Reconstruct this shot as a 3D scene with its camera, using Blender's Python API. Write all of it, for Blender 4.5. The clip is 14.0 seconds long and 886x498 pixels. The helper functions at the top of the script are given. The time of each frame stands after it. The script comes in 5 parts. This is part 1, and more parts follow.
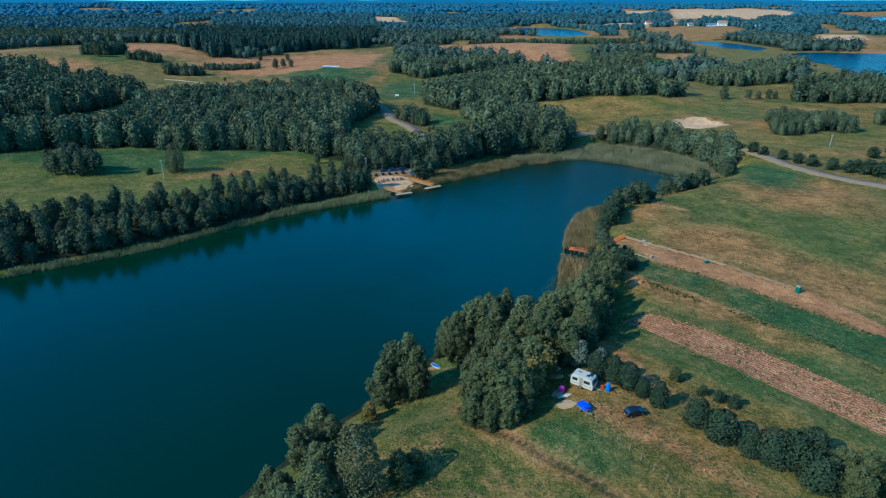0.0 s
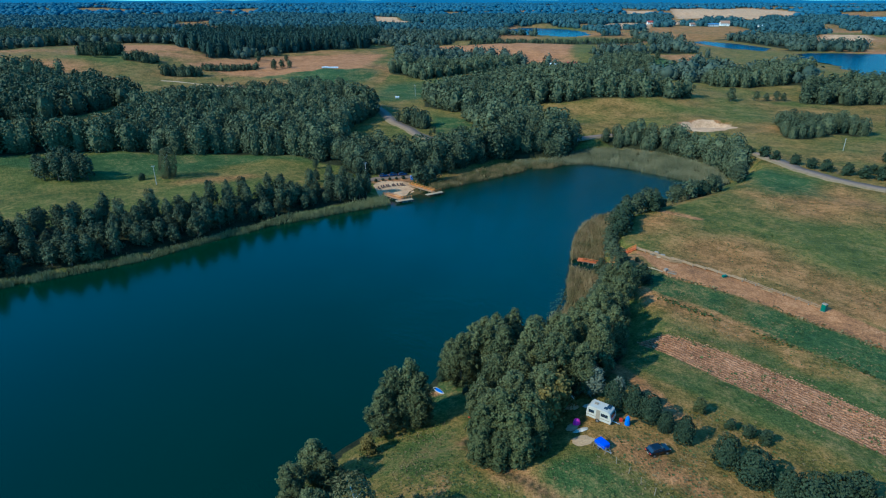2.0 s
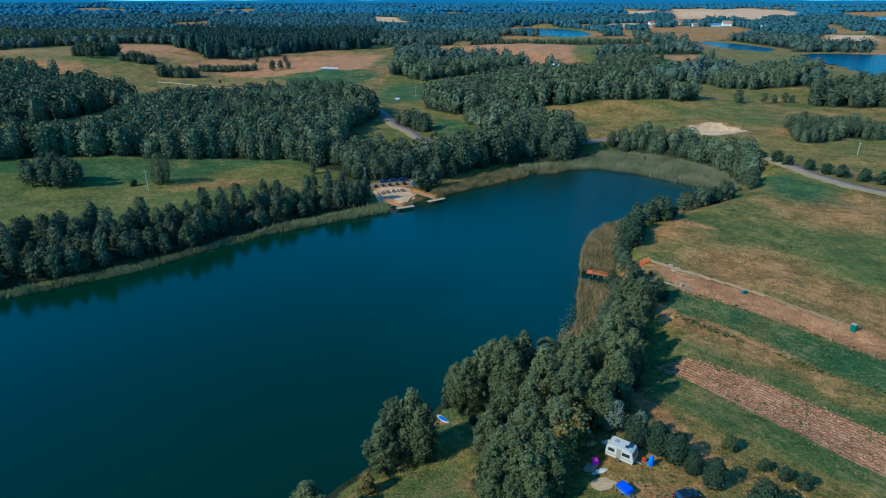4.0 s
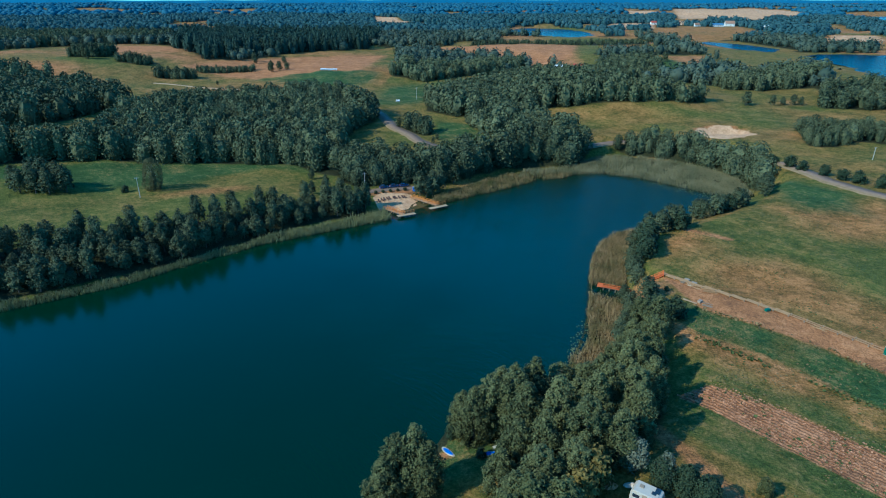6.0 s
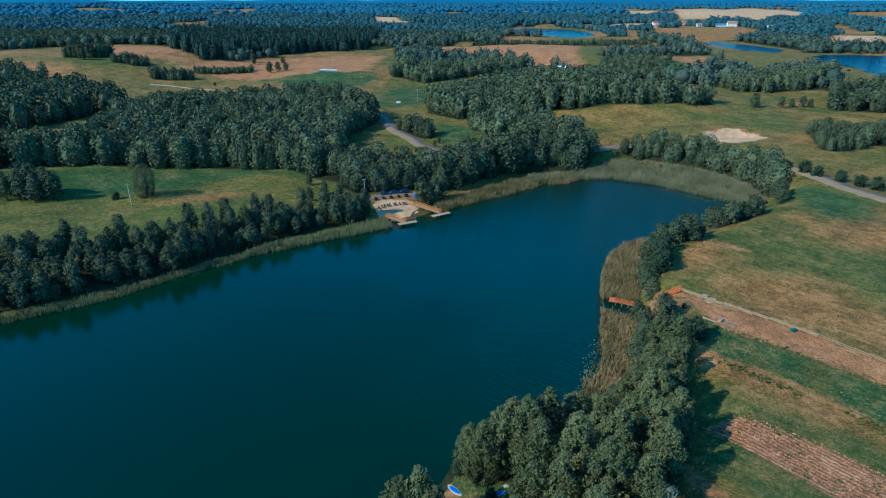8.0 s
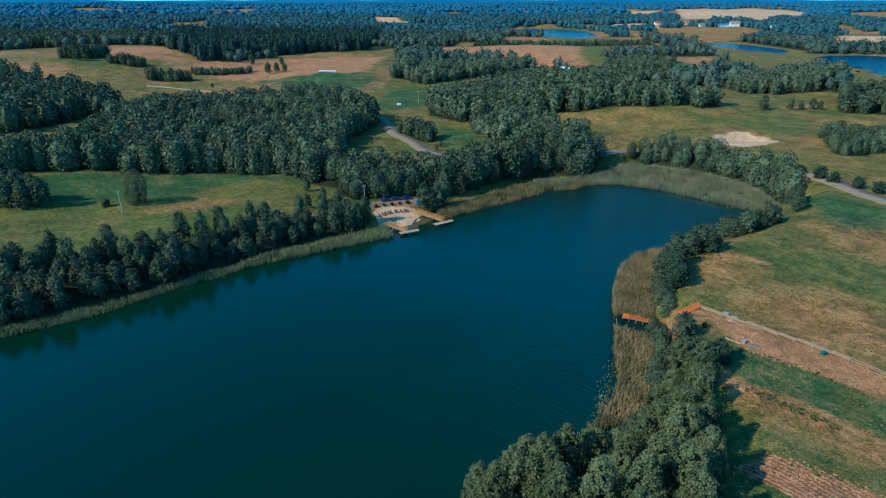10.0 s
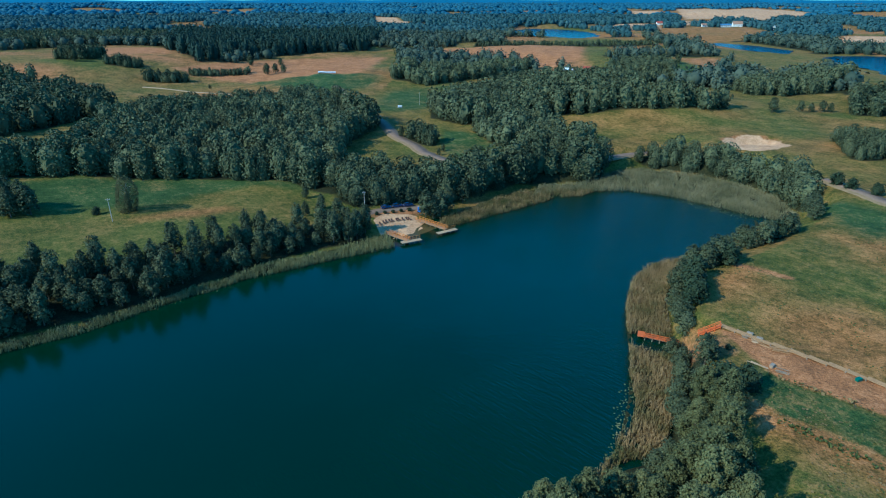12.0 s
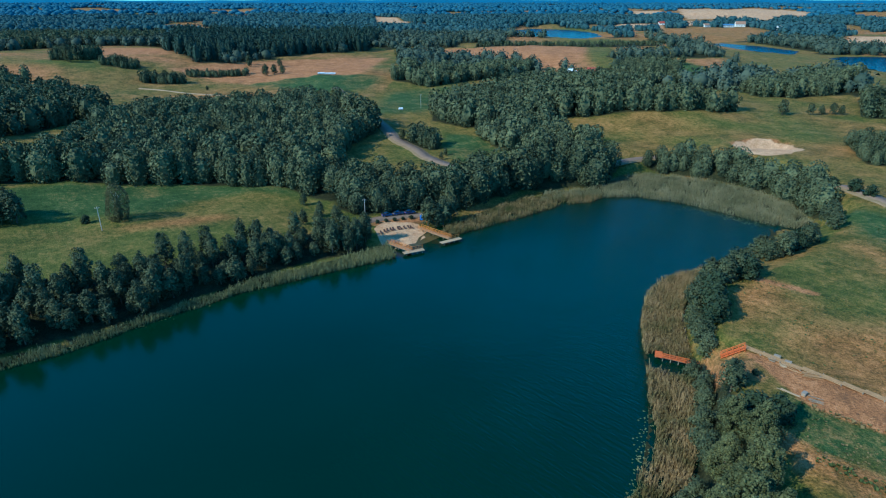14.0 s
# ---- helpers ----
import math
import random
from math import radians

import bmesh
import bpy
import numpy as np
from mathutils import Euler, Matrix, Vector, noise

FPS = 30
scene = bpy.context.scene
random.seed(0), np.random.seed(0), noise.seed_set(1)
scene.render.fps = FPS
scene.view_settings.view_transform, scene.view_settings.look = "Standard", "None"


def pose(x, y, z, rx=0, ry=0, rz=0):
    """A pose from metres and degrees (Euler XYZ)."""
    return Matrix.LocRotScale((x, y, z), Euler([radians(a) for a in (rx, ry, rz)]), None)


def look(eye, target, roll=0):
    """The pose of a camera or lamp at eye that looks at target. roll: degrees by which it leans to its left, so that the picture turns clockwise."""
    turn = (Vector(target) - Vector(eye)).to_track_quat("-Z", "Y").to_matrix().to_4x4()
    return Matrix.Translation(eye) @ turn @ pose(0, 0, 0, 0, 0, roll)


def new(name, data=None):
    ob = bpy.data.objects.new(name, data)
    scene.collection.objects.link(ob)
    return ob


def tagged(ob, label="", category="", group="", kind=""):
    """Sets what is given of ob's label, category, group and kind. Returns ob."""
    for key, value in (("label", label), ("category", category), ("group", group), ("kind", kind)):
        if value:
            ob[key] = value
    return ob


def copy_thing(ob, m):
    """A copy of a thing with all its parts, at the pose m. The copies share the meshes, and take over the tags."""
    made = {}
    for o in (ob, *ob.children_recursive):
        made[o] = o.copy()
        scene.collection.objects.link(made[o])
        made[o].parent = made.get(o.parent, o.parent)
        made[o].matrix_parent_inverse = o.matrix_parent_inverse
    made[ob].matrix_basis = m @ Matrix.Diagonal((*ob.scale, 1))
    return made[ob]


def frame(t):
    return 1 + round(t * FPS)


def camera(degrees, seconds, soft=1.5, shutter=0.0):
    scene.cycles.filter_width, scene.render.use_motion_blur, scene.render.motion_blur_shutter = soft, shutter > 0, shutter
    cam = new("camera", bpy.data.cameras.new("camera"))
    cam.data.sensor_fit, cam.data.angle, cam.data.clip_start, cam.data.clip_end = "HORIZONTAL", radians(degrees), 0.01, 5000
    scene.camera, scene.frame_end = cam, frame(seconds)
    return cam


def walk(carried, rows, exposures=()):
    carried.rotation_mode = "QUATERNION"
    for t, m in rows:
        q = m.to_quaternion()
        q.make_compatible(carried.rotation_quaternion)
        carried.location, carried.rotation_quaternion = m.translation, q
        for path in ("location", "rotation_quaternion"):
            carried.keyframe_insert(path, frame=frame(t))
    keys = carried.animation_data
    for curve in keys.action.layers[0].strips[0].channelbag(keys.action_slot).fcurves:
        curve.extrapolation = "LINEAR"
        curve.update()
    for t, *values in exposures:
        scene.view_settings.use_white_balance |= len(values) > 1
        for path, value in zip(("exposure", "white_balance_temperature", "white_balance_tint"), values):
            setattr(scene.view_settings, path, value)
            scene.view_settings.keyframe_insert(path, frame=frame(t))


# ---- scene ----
EXPOSURE, SKY_STRENGTH, KELVIN, TINT = 0.74, 0.15, 5250, -10
cam = camera(73.7, 14.0, soft=1.15)
HEIGHT = 75.9
walk(cam, [(t, pose(-0.3875 * t - 0.00828 * t * t, 4.5886 * t - 0.00183 * t * t, HEIGHT - 0.0172 * t, 90 - 22.622, 0, 0.00164 * t))
           for t in (0.0, 2.0, 4.0, 6.0, 8.0, 10.0, 12.0, 14.0)],
     exposures=[(0.0, EXPOSURE, KELVIN, TINT), (14.0, EXPOSURE, KELVIN, TINT)])

# ---- light: a late summer sun from the left, a little behind the camera ----
SUN_TO = Vector((-0.697, -0.370, 0.56)).normalized()
sun = new("sun", bpy.data.lights.new("sun", "SUN"))
sun.data.energy, sun.data.angle, sun.data.color = 3.1, radians(0.53), (1.0, 0.90, 0.73)
sun.matrix_world = look((0, 0, 200), Vector((0, 0, 200)) - SUN_TO)
world = bpy.data.worlds.new("sky")
scene.world = world
world.use_nodes = True
wn = world.node_tree
sky = wn.nodes.new("ShaderNodeTexSky")
sky.sky_type, sky.sun_disc = "NISHITA", False
sky.sun_elevation, sky.sun_rotation = math.asin(SUN_TO.z), math.atan2(SUN_TO.x, SUN_TO.y)
sky.altitude, sky.air_density, sky.dust_density, sky.ozone_density = 150, 1.0, 0.3, 3.0
clear = wn.nodes.new("ShaderNodeMix")
clear.data_type, clear.blend_type = "RGBA", "MULTIPLY"
clear.inputs[0].default_value, clear.inputs[7].default_value = 1.0, (0.28, 0.80, 1.12, 1.0)
wn.links.new(sky.outputs["Color"], clear.inputs[6])
wn.links.new(clear.outputs[2], wn.nodes["Background"].inputs["Color"])
wn.nodes["Background"].inputs["Strength"].default_value = SKY_STRENGTH

# ---- the lie of the land ----
LAKE = [(-330, 60), (-170, 140), (-133, 160), (-112, 174), (-96, 185), (-84, 197), (-73, 207.5), (-62, 218), (-42, 229.5), (-27, 238.5), (-24, 246), (-17, 251), (-14, 256), (-2, 267), (18, 281), (33, 293), (46, 299), (60, 301), (74, 302), (88, 295), (103, 280),
        (113, 268), (110, 259), (98, 247), (84, 238), (72, 229), (60, 221), (51, 212), (45, 199), (41, 184), (37, 168), (33, 155), (29, 146), (26, 138), (17, 130), (8, 126), (0, 121), (-4, 113), (-11, 103), (-19, 95), (-30, 80), (-48, 50), (-90, 0), (-200, -90), (-420, -120)]
# spots of the land above the lake: x, y, height, width of the bank
SPOTS = [(28, 84, 12.0, 42), (-10, 70, 10.0, 30), (58, 171, 8.8, 13), (82, 135, 10.3, 28), (95, 215, 9.5, 25), (140, 268, 9.5, 25), (156, 350, 11.0, 45), (100, 352, 7.0, 40), (20, 320, 5.0, 26),
         (-24, 262, 1.6, 24), (-64, 297, 5.0, 40), (-110, 235, 5.5, 30), (-130, 511, 10, 40), (-38, 514, 7, 40), (-111, 640, 15, 40), (-396, 700, 28, 60), (205, 809, 24, 60), (330, 560, 19, 50), (220, 90, 13, 40), (-260, 330, 12, 40), (120, 450, 19, 40)]


def smooth(a, b, x):
    t = np.clip((x - a) / (b - a), 0, 1)
    return t * t * (3 - 2 * t)


def inside(poly, x, y):
    """Which of the places x, y lie in the polygon."""
    hit = np.zeros(np.shape(x), bool)
    for (ax, ay), (bx, by) in zip(poly, poly[1:] + poly[:1]):
        if ay != by:
            hit ^= ((ay > y) != (by > y)) & (x < (bx - ax) * (y - ay) / (by - ay) + ax)
    return hit


def edge_distance(poly, x, y, closed=True):
    best = np.full(np.shape(x), 1e9)
    for (ax, ay), (bx, by) in zip(poly, poly[1:] + poly[:1] if closed else poly[1:]):
        dx, dy = bx - ax, by - ay
        k = np.clip(((x - ax) * dx + (y - ay) * dy) / (dx * dx + dy * dy), 0, 1)
        best = np.minimum(best, np.hypot(x - ax - k * dx, y - ay - k * dy))
    return best


def signed(poly, x, y):
    """Metres outside the polygon (minus: inside)."""
    return np.where(inside(poly, x, y), -1, 1) * edge_distance(poly, x, y)


def waves(x, y, size, seed):
    """Cheap smooth noise, about -1 to 1."""
    rng = np.random.RandomState(seed)
    out = 0.0
    for k in range(6):
        a, p, s = rng.uniform(0, 6.283), rng.uniform(0, 6.283), size * rng.uniform(0.6, 1.7)
        out = out + np.sin((x * math.cos(a) + y * math.sin(a)) * 6.283 / s + p + 1.3 * np.sin((x * math.sin(a) - y * math.cos(a)) * 4.1 / s + 2 * p))
    return out / 3.2


# far lakes: outline, level
FAR_LAKES = [([(116, 1281), (124, 1139), (174, 1098), (203, 1042), (253, 1098), (272, 1230), (252, 1366), (187, 1429)], 24.0),
             ([(390, 973), (384, 858), (398, 785), (431, 840), (428, 931), (413, 1002)], 20.0),
             ([(423, 749), (389, 671), (390, 619), (368, 564), (352, 517), (357, 490), (480, 560), (560, 640), (520, 740), (452, 757)], 20.0),
             ([(1030, 1480), (1300, 1480), (1700, 2200), (1461, 2197)], 32.0)]
SAND_PIT = [(137.7, 359.0), (148.6, 365.1), (157.5, 366.4), (164.9, 364.4), (168.1, 358.8), (165.1, 342.8), (153.2, 331.6), (146.7, 331.5), (139.2, 333.1), (135.5, 342.8)]
TRACK = [(3, 91), (5, 85), (8, 79.5), (12, 76), (15, 72.3), (19, 69), (22, 66), (24, 63.5), (38, 50), (60, 25)]
GLADE = [(-6, 396), (15, 388), (20, 368), (36, 355), (40, 342), (28, 328), (8, 334), (-6, 350)]
# flat reed beds along the shore
CUTTING = [(78, 344), (101, 352), (124, 336), (139, 314), (145, 292)]
REED_EAST = [(72, 228), (62, 223.5), (55, 218), (48.4, 209), (43.4, 196), (40.2, 184), (38.2, 175), (35.4, 165), (34, 156.4), (31.6, 149.6), (28.4, 143), (25, 137), (34, 139), (41, 153), (47, 167), (49, 178), (55, 199), (63, 214)]
REED_NORTH = [(32, 293), (46, 299), (60, 301), (74, 302), (88, 295), (103, 280), (113, 268), (120, 264), (129, 268), (133, 290), (127, 310), (113, 325), (92, 337), (77, 332), (56, 311), (37, 308)]
REED_WEST = [(-22, 237.5), (-31, 232.4), (-40, 227.6), (-50, 220.8), (-59, 215.6), (-66, 211.4), (-68, 214), (-60, 222), (-42, 234), (-26, 248)]
REED_BEACH = [(-9, 255), (0.5, 259.6), (12.5, 269), (25, 278), (36, 286.6), (40, 291), (53, 294.6), (60, 301), (40, 304), (24, 297), (6, 279), (-6, 266)]


def land(x, y):
    """Height of the ground above the lake."""
    x, y = np.asarray(x, float), np.asarray(y, float)
    d = signed(LAKE, x, y)
    weight, high, wide = 0.0, 0.0, 0.0
    for sx, sy, sh, sw in SPOTS:
        w = 1 / ((x - sx) ** 2 + (y - sy) ** 2 + 150) ** 1.5
        weight, high, wide = weight + w, high + w * sh, wide + w * sw
    high, wide = high / weight, wide / weight
    r = np.hypot(x, y)
    far = 25 + 43 * np.clip((r - 900) / 4000, 0, 1) + waves(x, y, 900, 5) * 10 * smooth(1500, 2600, r) * (1 - 0.75 * smooth(3500, 4700, r))
    k = smooth(650, 1300, r)
    high = high * (1 - k) + far * k
    h = 0.15 + high * (0.08 * smooth(0, 3, d) + 0.92 * smooth(0, 1, (d - 1) / wide))
    h = h + (waves(x, y, 38, 3) * 0.45 + waves(x, y, 11, 4) * 0.10) * smooth(8, 40, d) + waves(x, y, 210, 6) * 2.0 * smooth(350, 700, r)
    h = np.where(d < 0, np.maximum(-4, 0.15 + d * 0.22), h)
    for outline, level in FAR_LAKES:
        e = signed(outline, x, y)
        h = np.where(e < 90, level + (h - level) * smooth(0, 90, e) - 2.0 * (e < 0), h)
    for bed, rise in ((REED_EAST, 5), (REED_NORTH, 14), (REED_WEST, 10), (REED_BEACH, 12)):
        e = signed(bed, x, y)
        h = np.where((e < rise) & (d > 0), -0.25 + (h + 0.25) * smooth(0, rise, e), h)
    e, floor = edge_distance(CUTTING, x, y, False), 4.5 + 5 * (1 - smooth(282, 308, y))
    h = np.where((e < 8.5) & (h > floor), floor + (h - floor) * smooth(3.5, 8.5, e), h)
    e, u = edge_distance([(51.4, 171.4), (55.8, 170.1)], x, y, False), np.clip((x - 52.0) / 4.0, 0, 1)
    floor = 5.9 + 2.8 * u
    h = np.where((e < 5) & (h > floor), floor + (h - floor) * smooth(1.3, 5, e), h)
    pit = signed(SAND_PIT, x, y)
    h = h + (0.45 * waves(x, y, 6, 61) - 0.5 - 2.8 * smooth(338, 358, y)) * (1 - smooth(-5, 0.4, pit + 1.3 * waves(x, y, 7, 62)))
    h = h - 0.14 * (1 - smooth(0.5, 1.6, edge_distance(TRACK, x, y, False)))
    return h

# ---- materials ----
def mat(name, rough=0.8, spec=0.3, metal=0.0):
    m = bpy.data.materials.new(name)
    m.use_nodes = True
    b = m.node_tree.nodes["Principled BSDF"]
    b.inputs["Roughness"].default_value, b.inputs["Specular IOR Level"].default_value, b.inputs["Metallic"].default_value = rough, spec, metal
    return m, m.node_tree, b


def node(nt, kind, **sets):
    n = nt.nodes.new("ShaderNode" + kind)
    for k, v in sets.items():
        n.inputs[k.replace("_", " ")].default_value = v
    return n


def noise_at(nt, scale, detail=4.0, rough=0.6, stretch=None):
    c = nt.nodes.new("ShaderNodeTexCoord")
    n = node(nt, "TexNoise", Scale=scale, Detail=detail, Roughness=rough)
    if stretch:
        mp = node(nt, "Mapping", Scale=stretch)
        nt.links.new(c.outputs["Object"], mp.inputs["Vector"])
        nt.links.new(mp.outputs["Vector"], n.inputs["Vector"])
    else:
        nt.links.new(c.outputs["Object"], n.inputs["Vector"])
    return n.outputs["Fac"]


def ramp(nt, fac, *stops):
    r = nt.nodes.new("ShaderNodeValToRGB")
    while len(r.color_ramp.elements) < len(stops):
        r.color_ramp.elements.new(0.5)
    for e, (p, c) in zip(r.color_ramp.elements, stops):
        e.position, e.color = p, (*c, 1) if len(c) == 3 else c
    nt.links.new(fac, r.inputs["Fac"])
    return r.outputs["Color"]


def mix(nt, fac, a, b, mode="MIX"):
    m = nt.nodes.new("ShaderNodeMix")
    m.data_type, m.blend_type = "RGBA", mode
    for socket, v in ((m.inputs[0], fac), (m.inputs[6], a), (m.inputs[7], b)):
        if isinstance(v, bpy.types.NodeSocket):
            nt.links.new(v, socket)
        else:
            socket.default_value = (*v, 1) if isinstance(v, tuple) else v
    return m.outputs[2]


def arith(nt, op, a, b=0.0, c=0.0):
    m = nt.nodes.new("ShaderNodeMath")
    m.operation = op
    for socket, v in zip(m.inputs, (a, b, c)):
        if isinstance(v, bpy.types.NodeSocket):
            nt.links.new(v, socket)
        else:
            socket.default_value = v
    return m.outputs[0]


def bump(nt, b, height, strength, distance):
    n = node(nt, "Bump", Strength=strength, Distance=distance)
    nt.links.new(height, n.inputs["Height"])
    nt.links.new(n.outputs["Normal"], b.inputs["Normal"])


def leaf_material(name, dark, light, patch=0.25, each=0.55, swing=0.8):
    """Foliage: tone varies leaf clump by leaf clump, tree by tree and over larger patches."""
    m, nt, b = mat(name, 0.7, 0.08)
    geo, ob = nt.nodes.new("ShaderNodeNewGeometry"), nt.nodes.new("ShaderNodeObjectInfo")
    fac = arith(nt, "MULTIPLY_ADD", geo.outputs["Random Per Island"], each, arith(nt, "MULTIPLY", ob.outputs["Random"], 0.3))
    fac = arith(nt, "MULTIPLY_ADD", noise_at(nt, patch, 3), swing, arith(nt, "SUBTRACT", fac, 0.02 + each * 0.5 + 0.5 * (swing - 0.8)))
    nt.links.new(ramp(nt, fac, (0.0, dark), (1.0, light)), b.inputs["Base Color"])
    return m


def plain(name, color, color2=None, scale=3.0, rough=0.7, spec=0.3, metal=0.0, relief=0.0):
    """A surface with fine grain and larger stains between two tones."""
    m, nt, b = mat(name, rough, spec, metal)
    color2 = color2 or tuple(c * 0.72 for c in color)
    fine, broad = noise_at(nt, scale * 6, 5), noise_at(nt, scale, 3)
    fac = arith(nt, "MULTIPLY_ADD", fine, 0.45, arith(nt, "MULTIPLY", broad, 0.55))
    nt.links.new(ramp(nt, fac, (0.3, color2), (0.7, color)), b.inputs["Base Color"])
    if relief:
        bump(nt, b, fine, 0.6, relief)
    return m


def ground_material():
    """Meadow, dry grass, bare soil, sand and forest floor, by the cover of the place."""
    m, nt, b = mat("ground_cover", 0.95, 0.1)
    cover = nt.nodes.new("ShaderNodeAttribute")
    cover.attribute_name = "cover"
    more = nt.nodes.new("ShaderNodeAttribute")
    more.attribute_name = "more"
    sep, sep2 = nt.nodes.new("ShaderNodeSeparateColor"), nt.nodes.new("ShaderNodeSeparateColor")
    nt.links.new(cover.outputs["Color"], sep.inputs["Color"])
    nt.links.new(more.outputs["Color"], sep2.inputs["Color"])
    dry, soil, sand = sep.outputs
    wood, lush, plough = sep2.outputs
    grain, tuft, blot, wide = noise_at(nt, 2.2, 6, 0.7), noise_at(nt, 0.55, 5, 0.65), noise_at(nt, 0.11, 5, 0.6), noise_at(nt, 0.022, 4, 0.6)

    def edge(weight, span=0.16, amount=0.75):
        """A cover's weight, with a ragged edge."""
        k = arith(nt, "ADD", weight, arith(nt, "MULTIPLY", arith(nt, "SUBTRACT", arith(nt, "MULTIPLY_ADD", tuft, 0.6, arith(nt, "MULTIPLY", blot, 0.4)), 0.5), amount * 2))
        k = arith(nt, "DIVIDE", arith(nt, "SUBTRACT", k, 0.5 - span), 2 * span)
        return arith(nt, "MINIMUM", arith(nt, "MAXIMUM", k, 0.0), 1.0)

    lay = nt.nodes.new("ShaderNodeTexCoord")
    aim = node(nt, "Mapping", Rotation=(0, 0, radians(53)))
    turn = node(nt, "Mapping", Scale=(0.11, 0.75, 1))
    nt.links.new(lay.outputs["Object"], aim.inputs["Vector"])
    nt.links.new(aim.outputs["Vector"], turn.inputs["Vector"])
    strk = node(nt, "TexNoise", Scale=1.0, Detail=6.0, Roughness=0.7)
    nt.links.new(turn.outputs["Vector"], strk.inputs["Vector"])
    streak = strk.outputs["Fac"]
    t = arith(nt, "MULTIPLY_ADD", grain, 0.34, arith(nt, "MULTIPLY_ADD", tuft, 0.26, arith(nt, "MULTIPLY_ADD", blot, 0.27, arith(nt, "MULTIPLY", streak, 0.13))))
    t = arith(nt, "MULTIPLY_ADD", arith(nt, "SUBTRACT", t, 0.5), 2.5, 0.5)
    green = ramp(nt, t, (0.28, (0.040, 0.050, 0.011)), (0.5, (0.098, 0.102, 0.021)), (0.72, (0.172, 0.142, 0.038)))
    lush_c = ramp(nt, t, (0.28, (0.020, 0.044, 0.013)), (0.55, (0.056, 0.092, 0.026)), (0.72, (0.140, 0.135, 0.048)))
    dry_c = ramp(nt, t, (0.28, (0.125, 0.062, 0.018)), (0.5, (0.300, 0.130, 0.042)), (0.72, (0.470, 0.218, 0.080)))
    soil_c = ramp(nt, t, (0.28, (0.190, 0.086, 0.038)), (0.5, (0.370, 0.150, 0.058)), (0.72, (0.530, 0.240, 0.102)))
    # real sand on beach and pit; on far fields it stands for haze
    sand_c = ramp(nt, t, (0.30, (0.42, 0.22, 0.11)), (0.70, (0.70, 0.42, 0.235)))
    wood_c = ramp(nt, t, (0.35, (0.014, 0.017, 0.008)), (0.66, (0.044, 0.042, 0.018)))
    plough_c = ramp(nt, t, (0.26, (0.150, 0.060, 0.028)), (0.5, (0.460, 0.188, 0.080)), (0.74, (0.720, 0.340, 0.165)))
    pos = nt.nodes.new("ShaderNodeTexCoord")
    xyz = nt.nodes.new("ShaderNodeSeparateXYZ")
    nt.links.new(pos.outputs["Object"], xyz.inputs[0])
    across = arith(nt, "MULTIPLY_ADD", xyz.outputs[0], 0.788, arith(nt, "MULTIPLY", xyz.outputs[1], 0.616))
    row = arith(nt, "SINE", arith(nt, "MULTIPLY_ADD", across, 7.39, arith(nt, "MULTIPLY", tuft, 1.6)))
    furrow = arith(nt, "MULTIPLY", arith(nt, "MAXIMUM", arith(nt, "MULTIPLY_ADD", row, 0.9, 0.1), 0.0), arith(nt, "MULTIPLY_ADD", grain, 0.9, 0.35))
    plough_c = mix(nt, furrow, plough_c, (0.105, 0.050, 0.026))
    c = mix(nt, edge(lush, 0.3, 0.6), green, lush_c)
    patch = arith(nt, "MULTIPLY_ADD", arith(nt, "SUBTRACT", wide, 0.5), 1.3, arith(nt, "MULTIPLY", arith(nt, "SUBTRACT", streak, 0.5), 0.55))
    c = mix(nt, edge(arith(nt, "ADD", dry, arith(nt, "MULTIPLY", patch, 0.8)), 0.42, 0.6), c, dry_c)
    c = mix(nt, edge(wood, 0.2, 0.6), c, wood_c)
    c = mix(nt, edge(soil, 0.22, 0.5), c, soil_c)
    c = mix(nt, edge(plough, 0.12, 0.25), c, plough_c)
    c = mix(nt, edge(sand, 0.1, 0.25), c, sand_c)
    nt.links.new(c, b.inputs["Base Color"])
    bump(nt, b, arith(nt, "ADD", grain, arith(nt, "MULTIPLY", tuft, 1.5)), 0.8, 0.35)
    return m


def water_material(name, spec, shallow, deep_c):
    m, nt, b = mat(name, 0.16, spec)
    b.inputs["IOR"].default_value = 1.33
    deep = noise_at(nt, 0.012, 3)
    nt.links.new(ramp(nt, deep, (0.3, deep_c), (0.7, shallow)), b.inputs["Base Color"])
    c = nt.nodes.new("ShaderNodeTexCoord")
    aim = node(nt, "Mapping", Rotation=(0, 0, radians(47)))
    mp = node(nt, "Mapping", Scale=(0.30, 1.5, 1))
    nt.links.new(c.outputs["Object"], aim.inputs["Vector"])
    nt.links.new(aim.outputs["Vector"], mp.inputs["Vector"])
    n1, n2 = node(nt, "TexNoise", Scale=0.9, Detail=4.0, Roughness=0.6), node(nt, "TexNoise", Scale=0.05, Detail=2.0)
    nt.links.new(mp.outputs["Vector"], n1.inputs["Vector"])
    nt.links.new(c.outputs["Object"], n2.inputs["Vector"])
    at = nt.nodes.new("ShaderNodeSeparateXYZ")
    nt.links.new(c.outputs["Object"], at.inputs[0])
    wind = arith(nt, "MULTIPLY_ADD", at.outputs[0], 0.013, arith(nt, "MULTIPLY_ADD", n2.outputs["Fac"], 0.9, 0.12))
    h = arith(nt, "MULTIPLY", n1.outputs["Fac"], arith(nt, "MINIMUM", arith(nt, "MAXIMUM", wind, 0.06), 1.7))
    bump(nt, b, h, 0.7, 0.35)
    return m


